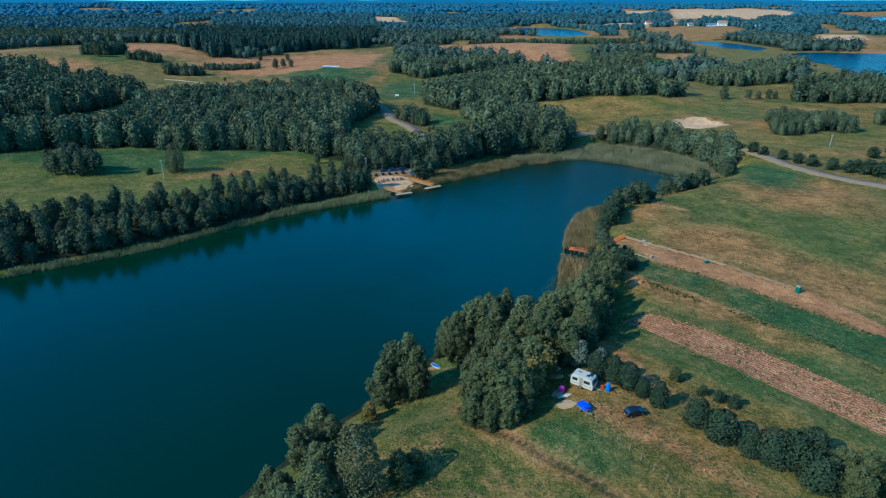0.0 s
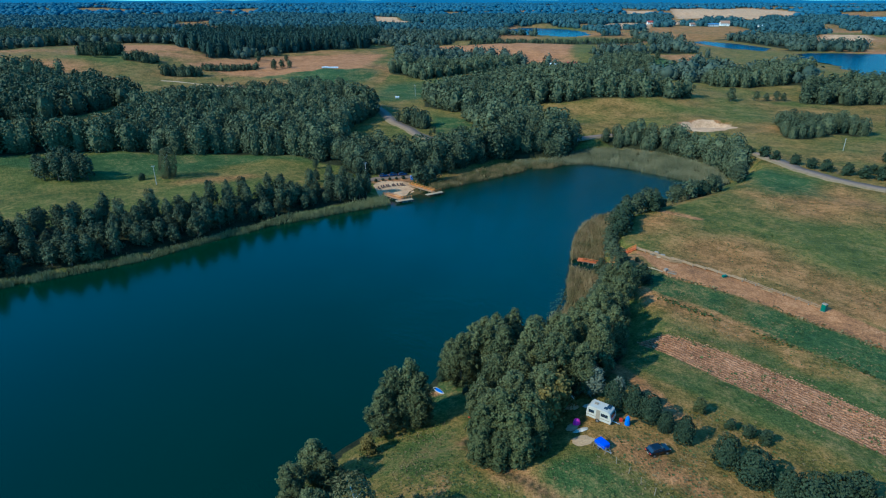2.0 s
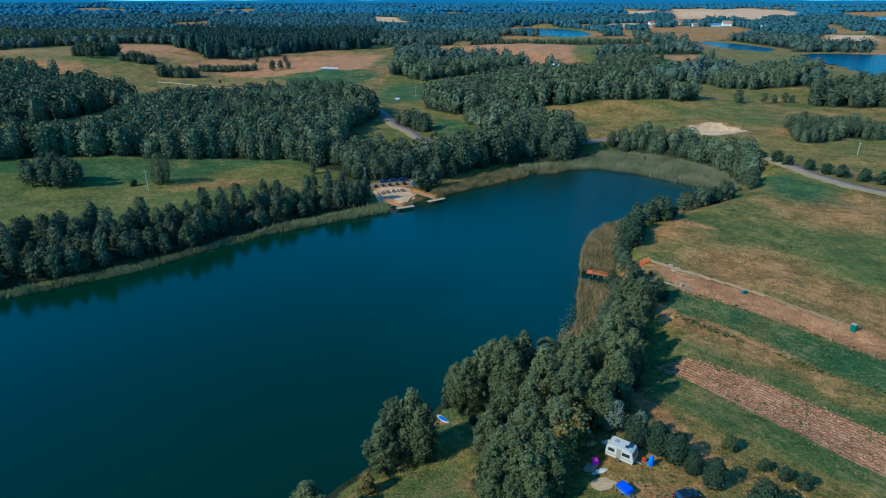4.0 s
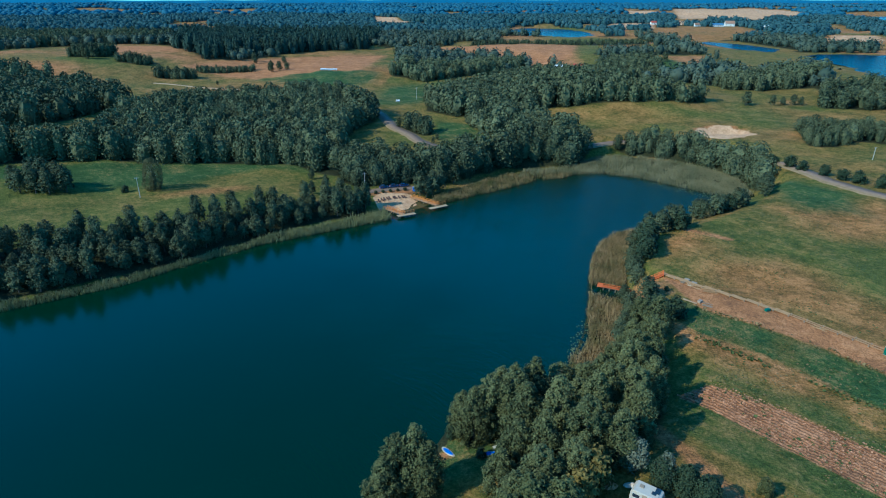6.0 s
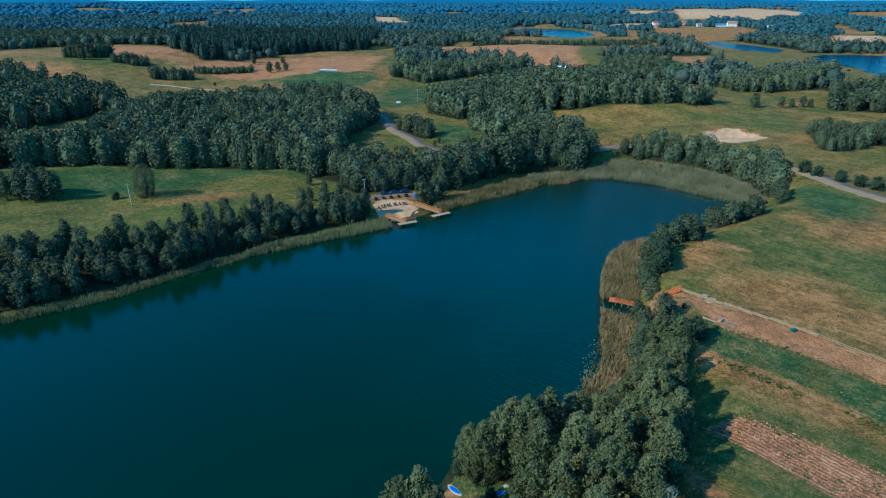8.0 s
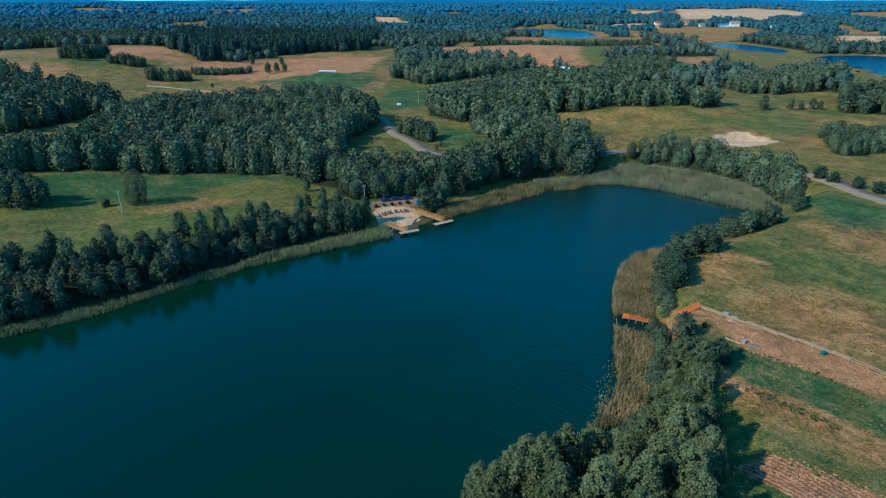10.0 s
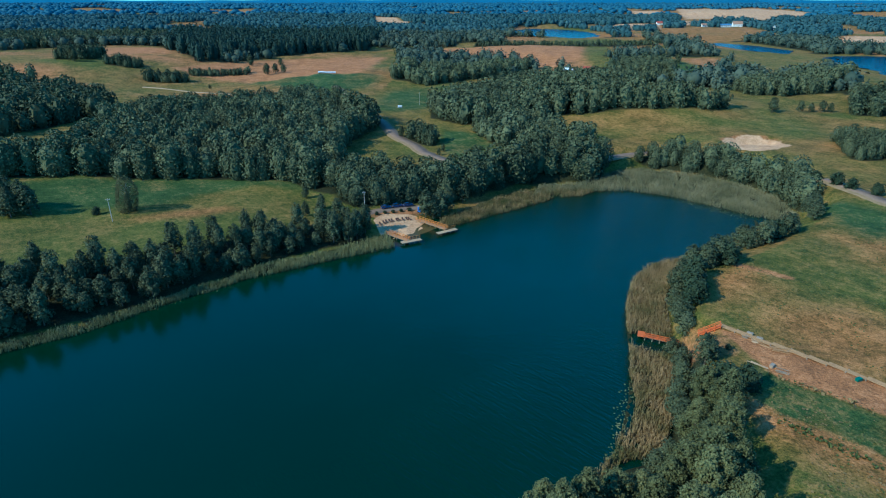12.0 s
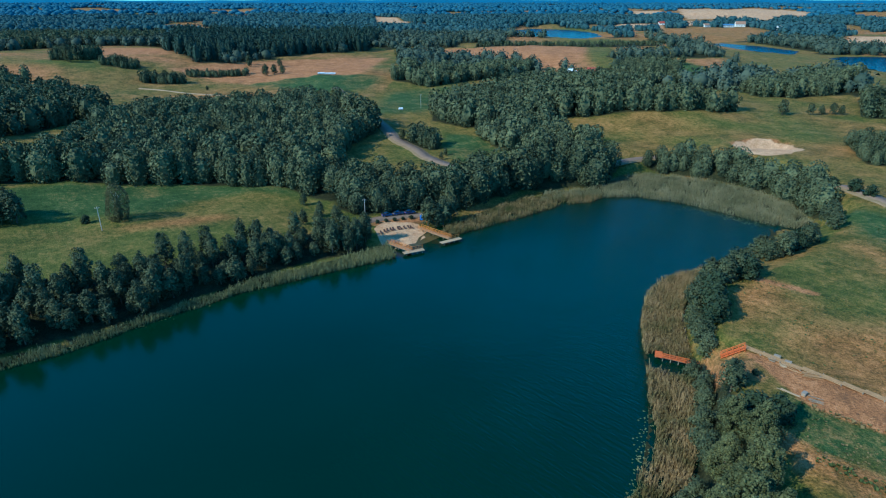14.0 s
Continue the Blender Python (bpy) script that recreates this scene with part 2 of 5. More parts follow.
LEAF = leaf_material("alder_leaves", (0.010, 0.018, 0.008), (0.154, 0.154, 0.064), 0.25, 0.52)
LEAF_WOOD = leaf_material("woodland_leaves", (0.009, 0.019, 0.012), (0.132, 0.142, 0.072), 0.11, 0.42, 1.7)
LEAF_OLIVE = leaf_material("olive_leaves", (0.020, 0.027, 0.011), (0.118, 0.120, 0.046))
LEAF_YELLOW = leaf_material("yellowing_leaves", (0.060, 0.052, 0.016), (0.210, 0.150, 0.045))
LEAF_GREY = leaf_material("silver_willow_leaves", (0.045, 0.055, 0.036), (0.155, 0.160, 0.110))
LEAF_BIRCH = leaf_material("thin_birch_leaves", (0.040, 0.042, 0.018), (0.140, 0.125, 0.056))
LEAF_PINE = leaf_material("pine_needles", (0.010, 0.024, 0.020), (0.036, 0.060, 0.044), 0.06, 0.25)
# these three turn bluer with distance: haze put into the leaf colours
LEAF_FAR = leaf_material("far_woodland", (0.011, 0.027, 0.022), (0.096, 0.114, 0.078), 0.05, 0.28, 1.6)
LEAF_MIDFAR_HAZE = leaf_material("remote_woodland_haze", (0.011, 0.040, 0.046), (0.056, 0.104, 0.106), 0.02, 0.16, 1.5)
LEAF_DISTANT_HAZE = leaf_material("distant_woodland_haze", (0.014, 0.066, 0.112), (0.034, 0.106, 0.152), 0.004, 0.08, 1.5)
LEAF_BUSH = leaf_material("bush_leaves", (0.013, 0.024, 0.014), (0.050, 0.066, 0.034))
REED_GREEN = leaf_material("green_reed", (0.075, 0.085, 0.034), (0.250, 0.230, 0.105), 0.3, 0.25, 1.6)
REED_GREY = leaf_material("grey_olive_reed", (0.085, 0.088, 0.042), (0.240, 0.205, 0.112), 0.09, 0.25, 1.8)
REED_TAN = leaf_material("dry_reed", (0.060, 0.068, 0.022), (0.300, 0.195, 0.095), 0.22, 0.25, 2.2)
BARK = plain("bark", (0.16, 0.125, 0.09), (0.06, 0.045, 0.032), 2.0, 0.95)
BARK_WHITE = plain("birch_bark", (0.55, 0.52, 0.46), (0.20, 0.18, 0.15), 1.0, 0.9)
GROUND = ground_material()
WATER = water_material("lake_water", 0.37, (0.0005, 0.0190, 0.0088), (0.0004, 0.0150, 0.0066))
# far lakes: sky blue put into the base colour, reflection nearly off
FAR_WATER = water_material("far_lake_sky_blue", 0.01, (0.002, 0.036, 0.070), (0.001, 0.029, 0.058))


# ---- mesh helpers ----
def mesh_of(name, verts, quads=(), tris=(), materials=(), which=None, smooth_faces=False):
    """A mesh from numpy arrays of corners, quads and triangles."""
    me = bpy.data.meshes.new(name)
    q, t = np.asarray(quads, np.int32).reshape(-1, 4), np.asarray(tris, np.int32).reshape(-1, 3)
    me.vertices.add(len(verts))
    me.vertices.foreach_set("co", np.asarray(verts, np.float32).ravel())
    me.loops.add(q.size + t.size)
    me.loops.foreach_set("vertex_index", np.concatenate([q.ravel(), t.ravel()]))
    me.polygons.add(len(q) + len(t))
    total = np.concatenate([np.full(len(q), 4), np.full(len(t), 3)]).astype(np.int32)
    me.polygons.foreach_set("loop_start", np.concatenate([[0], np.cumsum(total)[:-1]]).astype(np.int32))
    me.polygons.foreach_set("loop_total", total)
    for m in materials:
        me.materials.append(m)
    if which is not None:
        me.polygons.foreach_set("material_index", np.asarray(which, np.int32))
    me.polygons.foreach_set("use_smooth", np.full(len(total), smooth_faces))
    me.update(calc_edges=True)
    return me


def part(name, bm, material, parent=None, label="", at=None):
    """Links a bmesh as one mesh object, under a thing or a part."""
    me = bpy.data.meshes.new(name)
    bm.to_mesh(me)
    bm.free()
    me.materials.append(material)
    ob = new(name, me)
    ob.parent = parent
    if at is not None:
        ob.matrix_basis = at
    return tagged(ob, label)


def thing(name, m, label, category, group="", kind=""):
    """An Empty at a thing's base, for its parts."""
    ob = new(name)
    ob.matrix_basis = m
    return tagged(ob, label, category, group, kind)


def box(bm, size, at=(0, 0, 0), turn=(0, 0, 0), bevel=0.0):
    """A box, its centre at a place, with softened edges."""
    made = bmesh.ops.create_cube(bm, size=1.0, matrix=pose(*at, *turn) @ Matrix.Diagonal((*size, 1)))["verts"]
    if bevel:
        bmesh.ops.bevel(bm, geom=list({e for v in made for e in v.link_edges}), offset=bevel, segments=2, affect="EDGES", profile=0.5)
    return bm


def tube(bm, a, b, r, r2=None, sides=8):
    """A tapered tube from a to b."""
    a, b = Vector(a), Vector(b)
    m = Matrix.Translation((a + b) / 2) @ (b - a).to_track_quat("Z", "Y").to_matrix().to_4x4()
    bmesh.ops.create_cone(bm, cap_ends=True, segments=sides, radius1=r, radius2=r if r2 is None else r2, depth=(b - a).length, matrix=m)
    return bm


# ---- the ground, one sheet to the horizon ----
def ticks(core0, core1, step, low, high, grow):
    xs = list(np.arange(core0, core1 + step / 2, step))
    s = step
    while xs[-1] < high:
        s *= grow
        xs.append(xs[-1] + s)
    s = step
    while xs[0] > low:
        s *= grow
        xs.insert(0, xs[0] - s)
    return np.array(xs)


def band(line, width, x, y):
    """Weight of a strip along a line; about 1 inside, 0.5 at its edge."""
    return np.clip(0.5 + (width / 2 - edge_distance(line, x, y, False)) / 2.0, 0, 1)


def area(poly, x, y, soft=1.2):
    return np.clip(0.5 - signed(poly, x, y) / (2 * soft), 0, 1)


CLEARINGS, WOODS = [], []

# woods: outline, spacing of the trees, their height, kind
WOODS += [
    ([(-230, 262), (-200, 284), (-176, 299), (-154, 300), (-113, 302), (-73, 300), (-58, 286), (-48, 280), (-45, 300), (-54, 330), (-60, 360), (-52, 388), (-50, 408), (-62, 440), (-80, 474), (-112, 462), (-145, 448), (-190, 430), (-196, 390), (-182, 350), (-184, 318), (-230, 292)], 7.6, 15, "mixed"),
    ([(-300, 330), (-236, 352), (-228, 380), (-222, 402), (-221, 448), (-236, 466), (-275, 500), (-330, 500), (-400, 460), (-420, 380)], 7.8, 15, "mixed"),
    ([(-48, 284), (-34, 279), (-13, 284), (-4, 280), (8, 291), (30, 309), (46, 314), (60, 315), (70, 326), (74, 338), (62, 345), (45, 350), (36, 335), (20, 314), (0, 304), (-15, 302), (-32, 303), (-46, 302)], 5.6, 14, "mixed"),
    ([(13, 402), (43, 404), (60, 411), (52, 396), (72, 362), (62, 345), (46, 350), (34, 349), (14, 364), (12, 385)], 6.2, 13, "mixed"),
    ([(89, 342), (113, 328), (127, 313), (134, 297), (132, 272), (140, 270), (142, 293), (136, 311), (123, 336), (97, 347)], 4.6, 10.8, "mixed"),
    ([(-54, 604), (-19, 584), (27, 622), (60, 640), (78, 652), (80, 668), (50, 676), (20, 664), (-40, 655)], 7.0, 13, "mixed"),
    ([(-14, 429), (14, 406), (43, 408), (64, 418), (121, 417), (163, 420), (173, 430), (150, 432), (125, 440), (120, 470), (105, 520), (95, 560), (70, 560), (45, 548), (8, 506), (-14, 472)], 6.6, 14, "mixed"),
    ([(118, 520), (150, 545), (186, 560), (190, 578), (150, 596), (108, 590)], 7.0, 10, "mixed"),
    ([(214, 490), (235, 487), (270, 492), (292, 507), (322, 540), (300, 550), (250, 537), (215, 522)], 6.0, 12, "mixed"),
    ([(30, 880), (50, 925), (200, 930), (290, 900), (280, 870)], 9.0, 6, "mixed"),
    ([(140, 592), (200, 600), (214, 650), (182, 672), (152, 640)], 7.5, 12, "mixed"),
    ([(243, 419), (269, 411), (305, 406), (330, 440), (320, 470), (272, 470)], 7.0, 12, "mixed"),
    ([(177, 316), (188, 312), (208, 325), (222, 319), (230, 336), (211, 354), (192, 351)], 5.0, 9, "mixed"),
    ([(249, 349), (263, 354), (285, 383), (337, 386), (340, 338), (271, 320)], 6.0, 10, "mixed"),
    ([(-420, 560), (-365, 556), (-330, 545), (-345, 520), (-420, 500), (-520, 520)], 8.0, 13, "mixed"),
    ([(-323, 765), (-251, 681), (-193, 788), (-106, 876), (-100, 1040), (-420, 1040), (-360, 880)], 9.0, 21, "pine"),
    ([(-480, 840), (-385, 876), (-420, 1000), (-700, 1000), (-640, 700), (-500, 790)], 10.0, 15, "mixed"),
    ([(-376, 642), (-342, 642), (-340, 666), (-374, 668)], 4.2, 12, "mixed"),
    ([(-318, 622), (-290, 620), (-288, 636), (-316, 640)], 4.0, 8, "mixed"),
    ([(-264, 578), (-232, 582), (-230, 598), (-264, 598)], 4.0, 9, "mixed"),
    ([(-240, 616), (-190, 636), (-192, 650), (-242, 632)], 4.0, 6, "mixed"),
    ([(-48, 276), (-37, 271), (-31, 275), (-14, 280), (-14, 286), (-34, 284), (-48, 286)], 4.2, 11, "mixed"),
    ([(-58, 396), (-46, 392), (-46, 412), (-60, 428), (-66, 416)], 5.0, 16, "mixed"),
    ([(-30, 384), (-20, 392), (-12, 382), (-8, 366), (-14, 364), (-24, 374)], 5.5, 10, "mixed"),
    ([(-210, 440), (-145, 452), (-110, 470), (-120, 478), (-200, 464)], 6.5, 9, "mixed"),
]
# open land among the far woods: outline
CLEARINGS += [
    [(-640, 560), (-460, 520), (-203, 450), (-143, 470), (-83, 495), (-60, 540), (-50, 600), (-58, 810), (-70, 900), (-182, 800), (-228, 695), (-269, 700), (-355, 835), (-470, 830), (-500, 700)],
    [(-60, 455), (-9, 470), (40, 545), (35, 600), (-9, 585), (-50, 560)],
    [(-60, 890), (60, 880), (180, 870), (140, 700), (100, 670), (46, 770), (-40, 860)],
    [(165, 640), (240, 730), (300, 720), (260, 640), (200, 570), (170, 590)],
    [(150, 780), (220, 940), (290, 900), (215, 740), (160, 720)],
    [(80, 300), (50, 402), (65, 421), (200, 425), (340, 520), (420, 560), (420, 380), (250, 250)],
    [(60, 760), (90, 1060), (310, 1060), (260, 760)],
    [(300, 690), (300, 900), (420, 900), (460, 640), (360, 640)],
    [(290, 440), (310, 545), (380, 690), (560, 600), (620, 400)],
]


# open fields far off: cover, outline
FAR_FIELDS = [("dry", [(-532, 1250), (-480, 1310), (-570, 1560), (-650, 1540)]), ("lush", [(-520, 1060), (-450, 1090), (-490, 1200), (-550, 1160)]),
              ("soil", [(-155, 1430), (-100, 1400), (-76, 1490), (-130, 1830), (-225, 2020)]), ("dry", [(-720, 2000), (-590, 2040), (-780, 2750), (-960, 2800)]),
              ("soil", [(-5, 780), (72, 740), (76, 850), (-10, 905)]), ("soil", [(82, 650), (140, 640), (165, 826), (92, 822)]), ("dry", [(188, 750), (230, 750), (275, 920), (214, 905)]),
              ("lush", [(163, 590), (204, 570), (240, 620), (240, 700), (182, 673)]), ("soil", [(240, 625), (262, 632), (304, 740), (236, 716)])]
FAR_FIELDS += [("dry", [(330, 1050), (370, 975), (480, 1030), (540, 1080), (600, 1290), (405, 1265)]), ("soil", [(620, 1720), (840, 1690), (1060, 1880), (1600, 2950), (1458, 3100), (920, 2640)]),
               ("soil", [(300, 1285), (412, 1245), (490, 1480), (370, 1440)]), ("soil", [(550, 950), (554, 860), (615, 876), (700, 1035), (600, 1015)]), ("dry", [(1090, 1730), (1190, 1690), (1600, 2310), (1450, 2360)]),
               ("soil", [(595, 2090), (710, 2110), (790, 2380), (715, 2540)]), ("soil", [(490, 1390), (590, 1420), (650, 1590), (598, 1670)]), ("dry", [(-1500, 2700), (-900, 2800), (-900, 2640), (-1400, 2500)]), ("dry", [(60, 2600), (420, 2750), (470, 2600), (120, 2420)])]


def far_wood(x, y):
    """Whether far land at x, y is wooded."""
    open_land = smooth(0.12, 0.35, x / (y + 1.0)) * 0.4
    w = (waves(x, y, 420, 11) + 0.7 * waves(x, y, 150, 12)) > -0.58 + open_land
    for c in CLEARINGS + [f for _, f in FAR_FIELDS]:
        w &= ~inside(c, x, y)
    for outline, level in FAR_LAKES:
        w &= signed(outline, x, y) > 25
    return w & (np.hypot(x, y) > 560) & ~((np.abs(x - 20) < 140) & (y < 640))


BEACH = [(-32, 262), (-28, 268), (-18, 269), (-13, 263), (-13, 252), (-18, 246), (-26, 243), (-28, 250)]
PLOUGHED = [(40, 117), (47, 119), (57, 111), (68, 98), (78, 84), (112, 40), (98, 40), (72, 76), (62, 87), (52, 100)]
SOIL = [(55, 171), (74, 150), (88, 131), (98, 110), (130, 62), (118, 62), (93, 105), (86, 117), (74, 133), (58, 150)]


def build_ground():
    xs = ticks(-32, 105, 0.9, -5300, 5300, 1.05)
    ys = ticks(56, 178, 0.9, -900, 4990, 1.021)
    x, y = [a.ravel() for a in np.meshgrid(xs, ys)]
    d = signed(LAKE, x, y)
    z = land(x, y)
    ploughed = area(PLOUGHED, x, y, 1.0)
    z = z + ploughed * 0.10 * np.sin((x * 0.80 + y * 0.60) * 6.283 / 1.6)
    n, k = len(xs), len(ys)
    i = (np.arange(n - 1)[None, :] + n * np.arange(k - 1)[:, None]).ravel()
    me = mesh_of("ground", np.c_[x, y, z], quads=np.c_[i, i + 1, i + n + 1, i + n], materials=[GROUND], smooth_faces=True)
    dry, soil, sand, wood, lush = [np.zeros(len(x)) for _ in range(5)]
    # east bank: fields in strips, dry towards the fence
    east = (x > 0) & (y < 300)
    dry = np.where(east, 0.27 + 0.18 * waves(x, y, 60, 21), 0.28)
    soil = np.maximum(soil, 0.34 * area([(-16, 84), (0, 86), (10, 76), (24, 60), (40, 40), (-20, 40), (-20, 70)], x, y, 6))
    north_field = area([(57, 174), (100, 113), (150, 60), (260, 120), (200, 220), (135, 255), (95, 218), (68, 200)], x, y, 4)
    dry = np.where(north_field > 0.5, 0.36 + 0.24 * waves(x * 0.7 + y, y * 2.2 - x, 80, 22), dry)
    for weight, soft, poly in ((0.16, 7, [(80, 195), (96, 208), (124, 190), (150, 180), (150, 150), (106, 160), (92, 180)]), (0.80, 6, [(66, 172), (74, 178), (92, 180), (97, 160), (112, 138), (100, 118), (88, 137), (71, 160)]),
                               (0.78, 7, [(114, 224), (154, 232), (150, 205), (126, 192), (115, 198)]), (0.74, 3, [(65, 196), (76, 202), (80, 199), (72, 190), (64, 189)])):
        a = area(poly, x, y, soft)
        dry = dry * (1 - a) + weight * a
    # the strips between the boardwalk and the hedge, from edge to edge
    edge_1 = [(56, 156), (59, 150), (66, 141), (73, 133), (82, 123), (89, 114), (95, 109), (125, 74)]
    edge_2 = [(48, 145), (53, 138), (62, 129), (68, 121), (74, 110), (81, 101), (85, 96), (113, 60)]
    edge_3 = [(46, 122), (53, 116), (57, 112), (61, 107), (68, 98), (74, 89), (78, 84), (110, 42)]
    edge_4 = [(42, 118), (45, 112), (49, 105), (53, 99), (57, 94), (62, 87), (68, 80), (98, 40)]
    edge_5 = [(35, 109), (39, 101), (45, 95), (52, 88), (59, 82), (64, 75), (80, 54), (90, 40)]
    lush = np.maximum(lush, area(edge_1 + edge_2[::-1], x, y) * (0.95 + 0.4 * np.minimum(0, waves(x, y, 16, 25))))
    dry = dry * (1 - 0.7 * lush)
    middle = area(edge_2 + edge_3[::-1], x, y)
    upper = (1 - 0.65 * smooth(62, 84, x)) * smooth(0.2, 0.65, edge_distance(edge_3, x, y, False) / (edge_distance(edge_3, x, y, False) + edge_distance(edge_2, x, y, False) + 0.01) + 0.16 * waves(x, y, 22, 26))
    dry = np.where(middle > 0.5, 0.20 + 0.50 * upper, dry)
    lush = np.maximum(lush, middle * (1 - upper) * 0.55)
    soil = np.maximum(soil, 0.36 * middle * upper)
    below = area(edge_4 + edge_5[::-1], x, y)
    dry = np.where(below > 0.5, 0.14 + 0.2 * np.maximum(0, waves(x, y, 18, 27)), dry)
    lush = np.maximum(lush, 0.5 * below)
    soil = np.maximum(soil, 0.62 * band(edge_2, 1.2, x, y))
    dry = np.maximum(dry, 0.55 * area([(30, 96), (42, 92), (52, 84), (66, 68), (60, 62), (44, 76), (36, 84)], x, y, 3))
    dry = np.maximum(dry, 0.6 * area([(20, 92), (32, 92), (38, 82), (48, 70), (40, 66), (28, 76), (20, 82)], x, y, 2))
    lush = np.maximum(lush, 0.8 * area([(14, 80), (20, 82), (28, 74), (30, 68), (22, 66), (13, 74)], x, y, 2))
    lush = np.maximum(lush, 0.5 * area([(-12, 96), (2, 98), (4, 86), (-4, 80), (-14, 84)], x, y, 3))
    soil = np.maximum(soil, area(SOIL, x, y))
    soil = np.maximum(soil, 0.80 * band(TRACK, 3.2, x, y))
    soil = np.maximum(soil, 0.62 * area([(22, 84.5), (30, 83.5), (33.5, 80.5), (38, 74), (50, 60), (44, 60), (34, 70), (30, 74), (25, 80)], x, y, 2.5))
    soil = np.maximum(soil, 0.55 * area([(49, 178), (55, 173), (57, 166), (55, 158), (49, 156), (47, 166)], x, y, 1.5))
    soil = np.maximum(soil, 0.66 * band([(33, 107), (36, 96), (38.5, 90)], 4.0, x, y))
    soil = np.maximum(soil, 0.7 * area([(-4.0, 111.5), (-2, 112.5), (-0.6, 110.5), (-2.5, 109)], x, y, 1.0))
    lush = np.maximum(lush, 0.8 * area([(-2, 116), (4, 116), (9, 110), (6, 104), (-3, 103), (-6, 107)], x, y, 2))
    dry = np.maximum(dry, 0.45 * band(TRACK, 7, x, y))
    rut = band(TRACK, 2.0, x, y)
    soil = np.maximum(soil, 0.72 * band([(65, 207.5), (70, 206.5), (75, 201.5), (84, 194)], 3.6, x, y))
    lush = np.maximum(lush, 0.9 * area([(127, 256), (136, 262), (150, 240), (140, 215), (120, 222)], x, y, 5))
    # west meadow and the fields behind
    dry = np.where((x < -20) & (y < 310), 0.12, dry)
    meadow = area([(-230, 270), (-163, 297), (-113, 302), (-73, 300), (-56, 288), (-50, 270), (-90, 262), (-150, 262)], x, y, 4)
    lush = np.maximum(lush, 0.95 * meadow)
    dry = np.where(meadow > 0.5, 0.0, dry)
    olive = area([(-148, 236), (-134, 247), (-121, 254), (-109, 267), (-102, 282), (-84, 293), (-57, 288), (-46, 272), (-59, 255), (-94, 250), (-120, 234), (-140, 225)], x, y, 4)
    lush = lush * (1 - 0.9 * olive)
    dry = np.maximum(dry, 0.20 * olive)
    dry = np.maximum(dry, 0.85 * area([(-116, 251), (-99, 262), (-86, 266), (-80, 261), (-95, 252), (-112, 247)], x, y, 4))
    big = area(CLEARINGS[0], x, y, 8)
    dry = np.where(big > 0.5, 0.44 + 0.35 * waves(x, y * 1.5, 160, 23), dry)
    soil = np.where(big > 0.5, 0.30 + 0.22 * waves(x, y * 1.3, 120, 28), soil)
    soil = np.maximum(soil, 0.85 * area([(-270, 640), (-130, 560), (-80, 560), (-70, 800), (-180, 760), (-240, 690)], x, y, 10))
    soil = np.maximum(soil, 0.95 * area([(-480, 800), (-350, 820), (-280, 710), (-400, 690)], x, y, 20))
    lush = np.maximum(lush, area([(-190, 590), (-110, 545), (-66, 560), (-60, 615), (-110, 625)], x, y, 6))
    lush = np.maximum(lush, area(CLEARINGS[1], x, y, 6) * 0.8)
    soil = np.where(lush > 0.9, soil * 0.2, soil)
    soil = np.maximum(soil, 0.9 * area(CLEARINGS[2], x, y, 8))
    far = np.hypot(x, y) > 900
    dry = np.where(far, 0.45 + 0.4 * waves(x, y, 260, 30), dry)
    soil = np.where(far, 0.26 + 0.35 * waves(x, y, 330, 31), soil)
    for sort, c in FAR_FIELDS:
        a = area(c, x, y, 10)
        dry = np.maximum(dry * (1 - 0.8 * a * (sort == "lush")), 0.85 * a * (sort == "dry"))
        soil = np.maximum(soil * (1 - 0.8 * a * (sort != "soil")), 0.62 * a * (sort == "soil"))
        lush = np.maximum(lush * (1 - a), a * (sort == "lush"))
        # far soil fields paled with sand colour in place of haze
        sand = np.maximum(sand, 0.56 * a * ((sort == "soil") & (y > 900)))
    pasture = area(CLEARINGS[5], x, y, 6)
    dry = np.where(pasture > 0.5, 0.36 + 0.26 * waves(x, y * 1.6, 70, 24), dry)
    sand = np.maximum(sand, area(SAND_PIT, x, y, 0.8))
    soil = np.maximum(soil, 0.9 * area(SAND_PIT, x + 0.5, y - 1.5, 2.5))
    sand = np.maximum(sand, area(BEACH, x, y, 0.8))
    soil = np.maximum(soil, 0.8 * area([(-36, 264), (-31, 271), (-14, 276), (-10, 272), (-16, 267), (-30, 262)], x, y, 2))
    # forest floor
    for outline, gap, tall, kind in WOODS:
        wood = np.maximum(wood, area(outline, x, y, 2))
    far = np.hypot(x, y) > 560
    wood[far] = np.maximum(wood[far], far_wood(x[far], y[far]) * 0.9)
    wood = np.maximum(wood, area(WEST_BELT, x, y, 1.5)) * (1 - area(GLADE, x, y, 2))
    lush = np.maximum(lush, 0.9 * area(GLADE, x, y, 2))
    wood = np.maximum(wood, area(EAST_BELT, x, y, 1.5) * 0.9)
    dry = dry * (1 - 0.85 * lush)
    wood = np.maximum(wood, 0.27 * area([(-16, 96), (2, 100), (6, 80), (24, 58), (40, 40), (-20, 40), (-20, 70)], x, y, 6))
    wood = np.maximum(wood, 0.75 * rut)
    soil = soil * (1 - 0.72 * rut)
    # lake bed and wet margin
    sand = np.where((d < 0.6) & (np.hypot(x + 22, y - 250) > 16), 0, sand)
    wood = np.where((d < 1.0) & (sand < 0.3), 1, wood)
    one = np.ones(len(x))
    for name, cols in (("cover", (dry, soil, sand, one)), ("more", (wood, lush, ploughed, one))):
        a = me.color_attributes.new(name, "FLOAT_COLOR", "POINT")
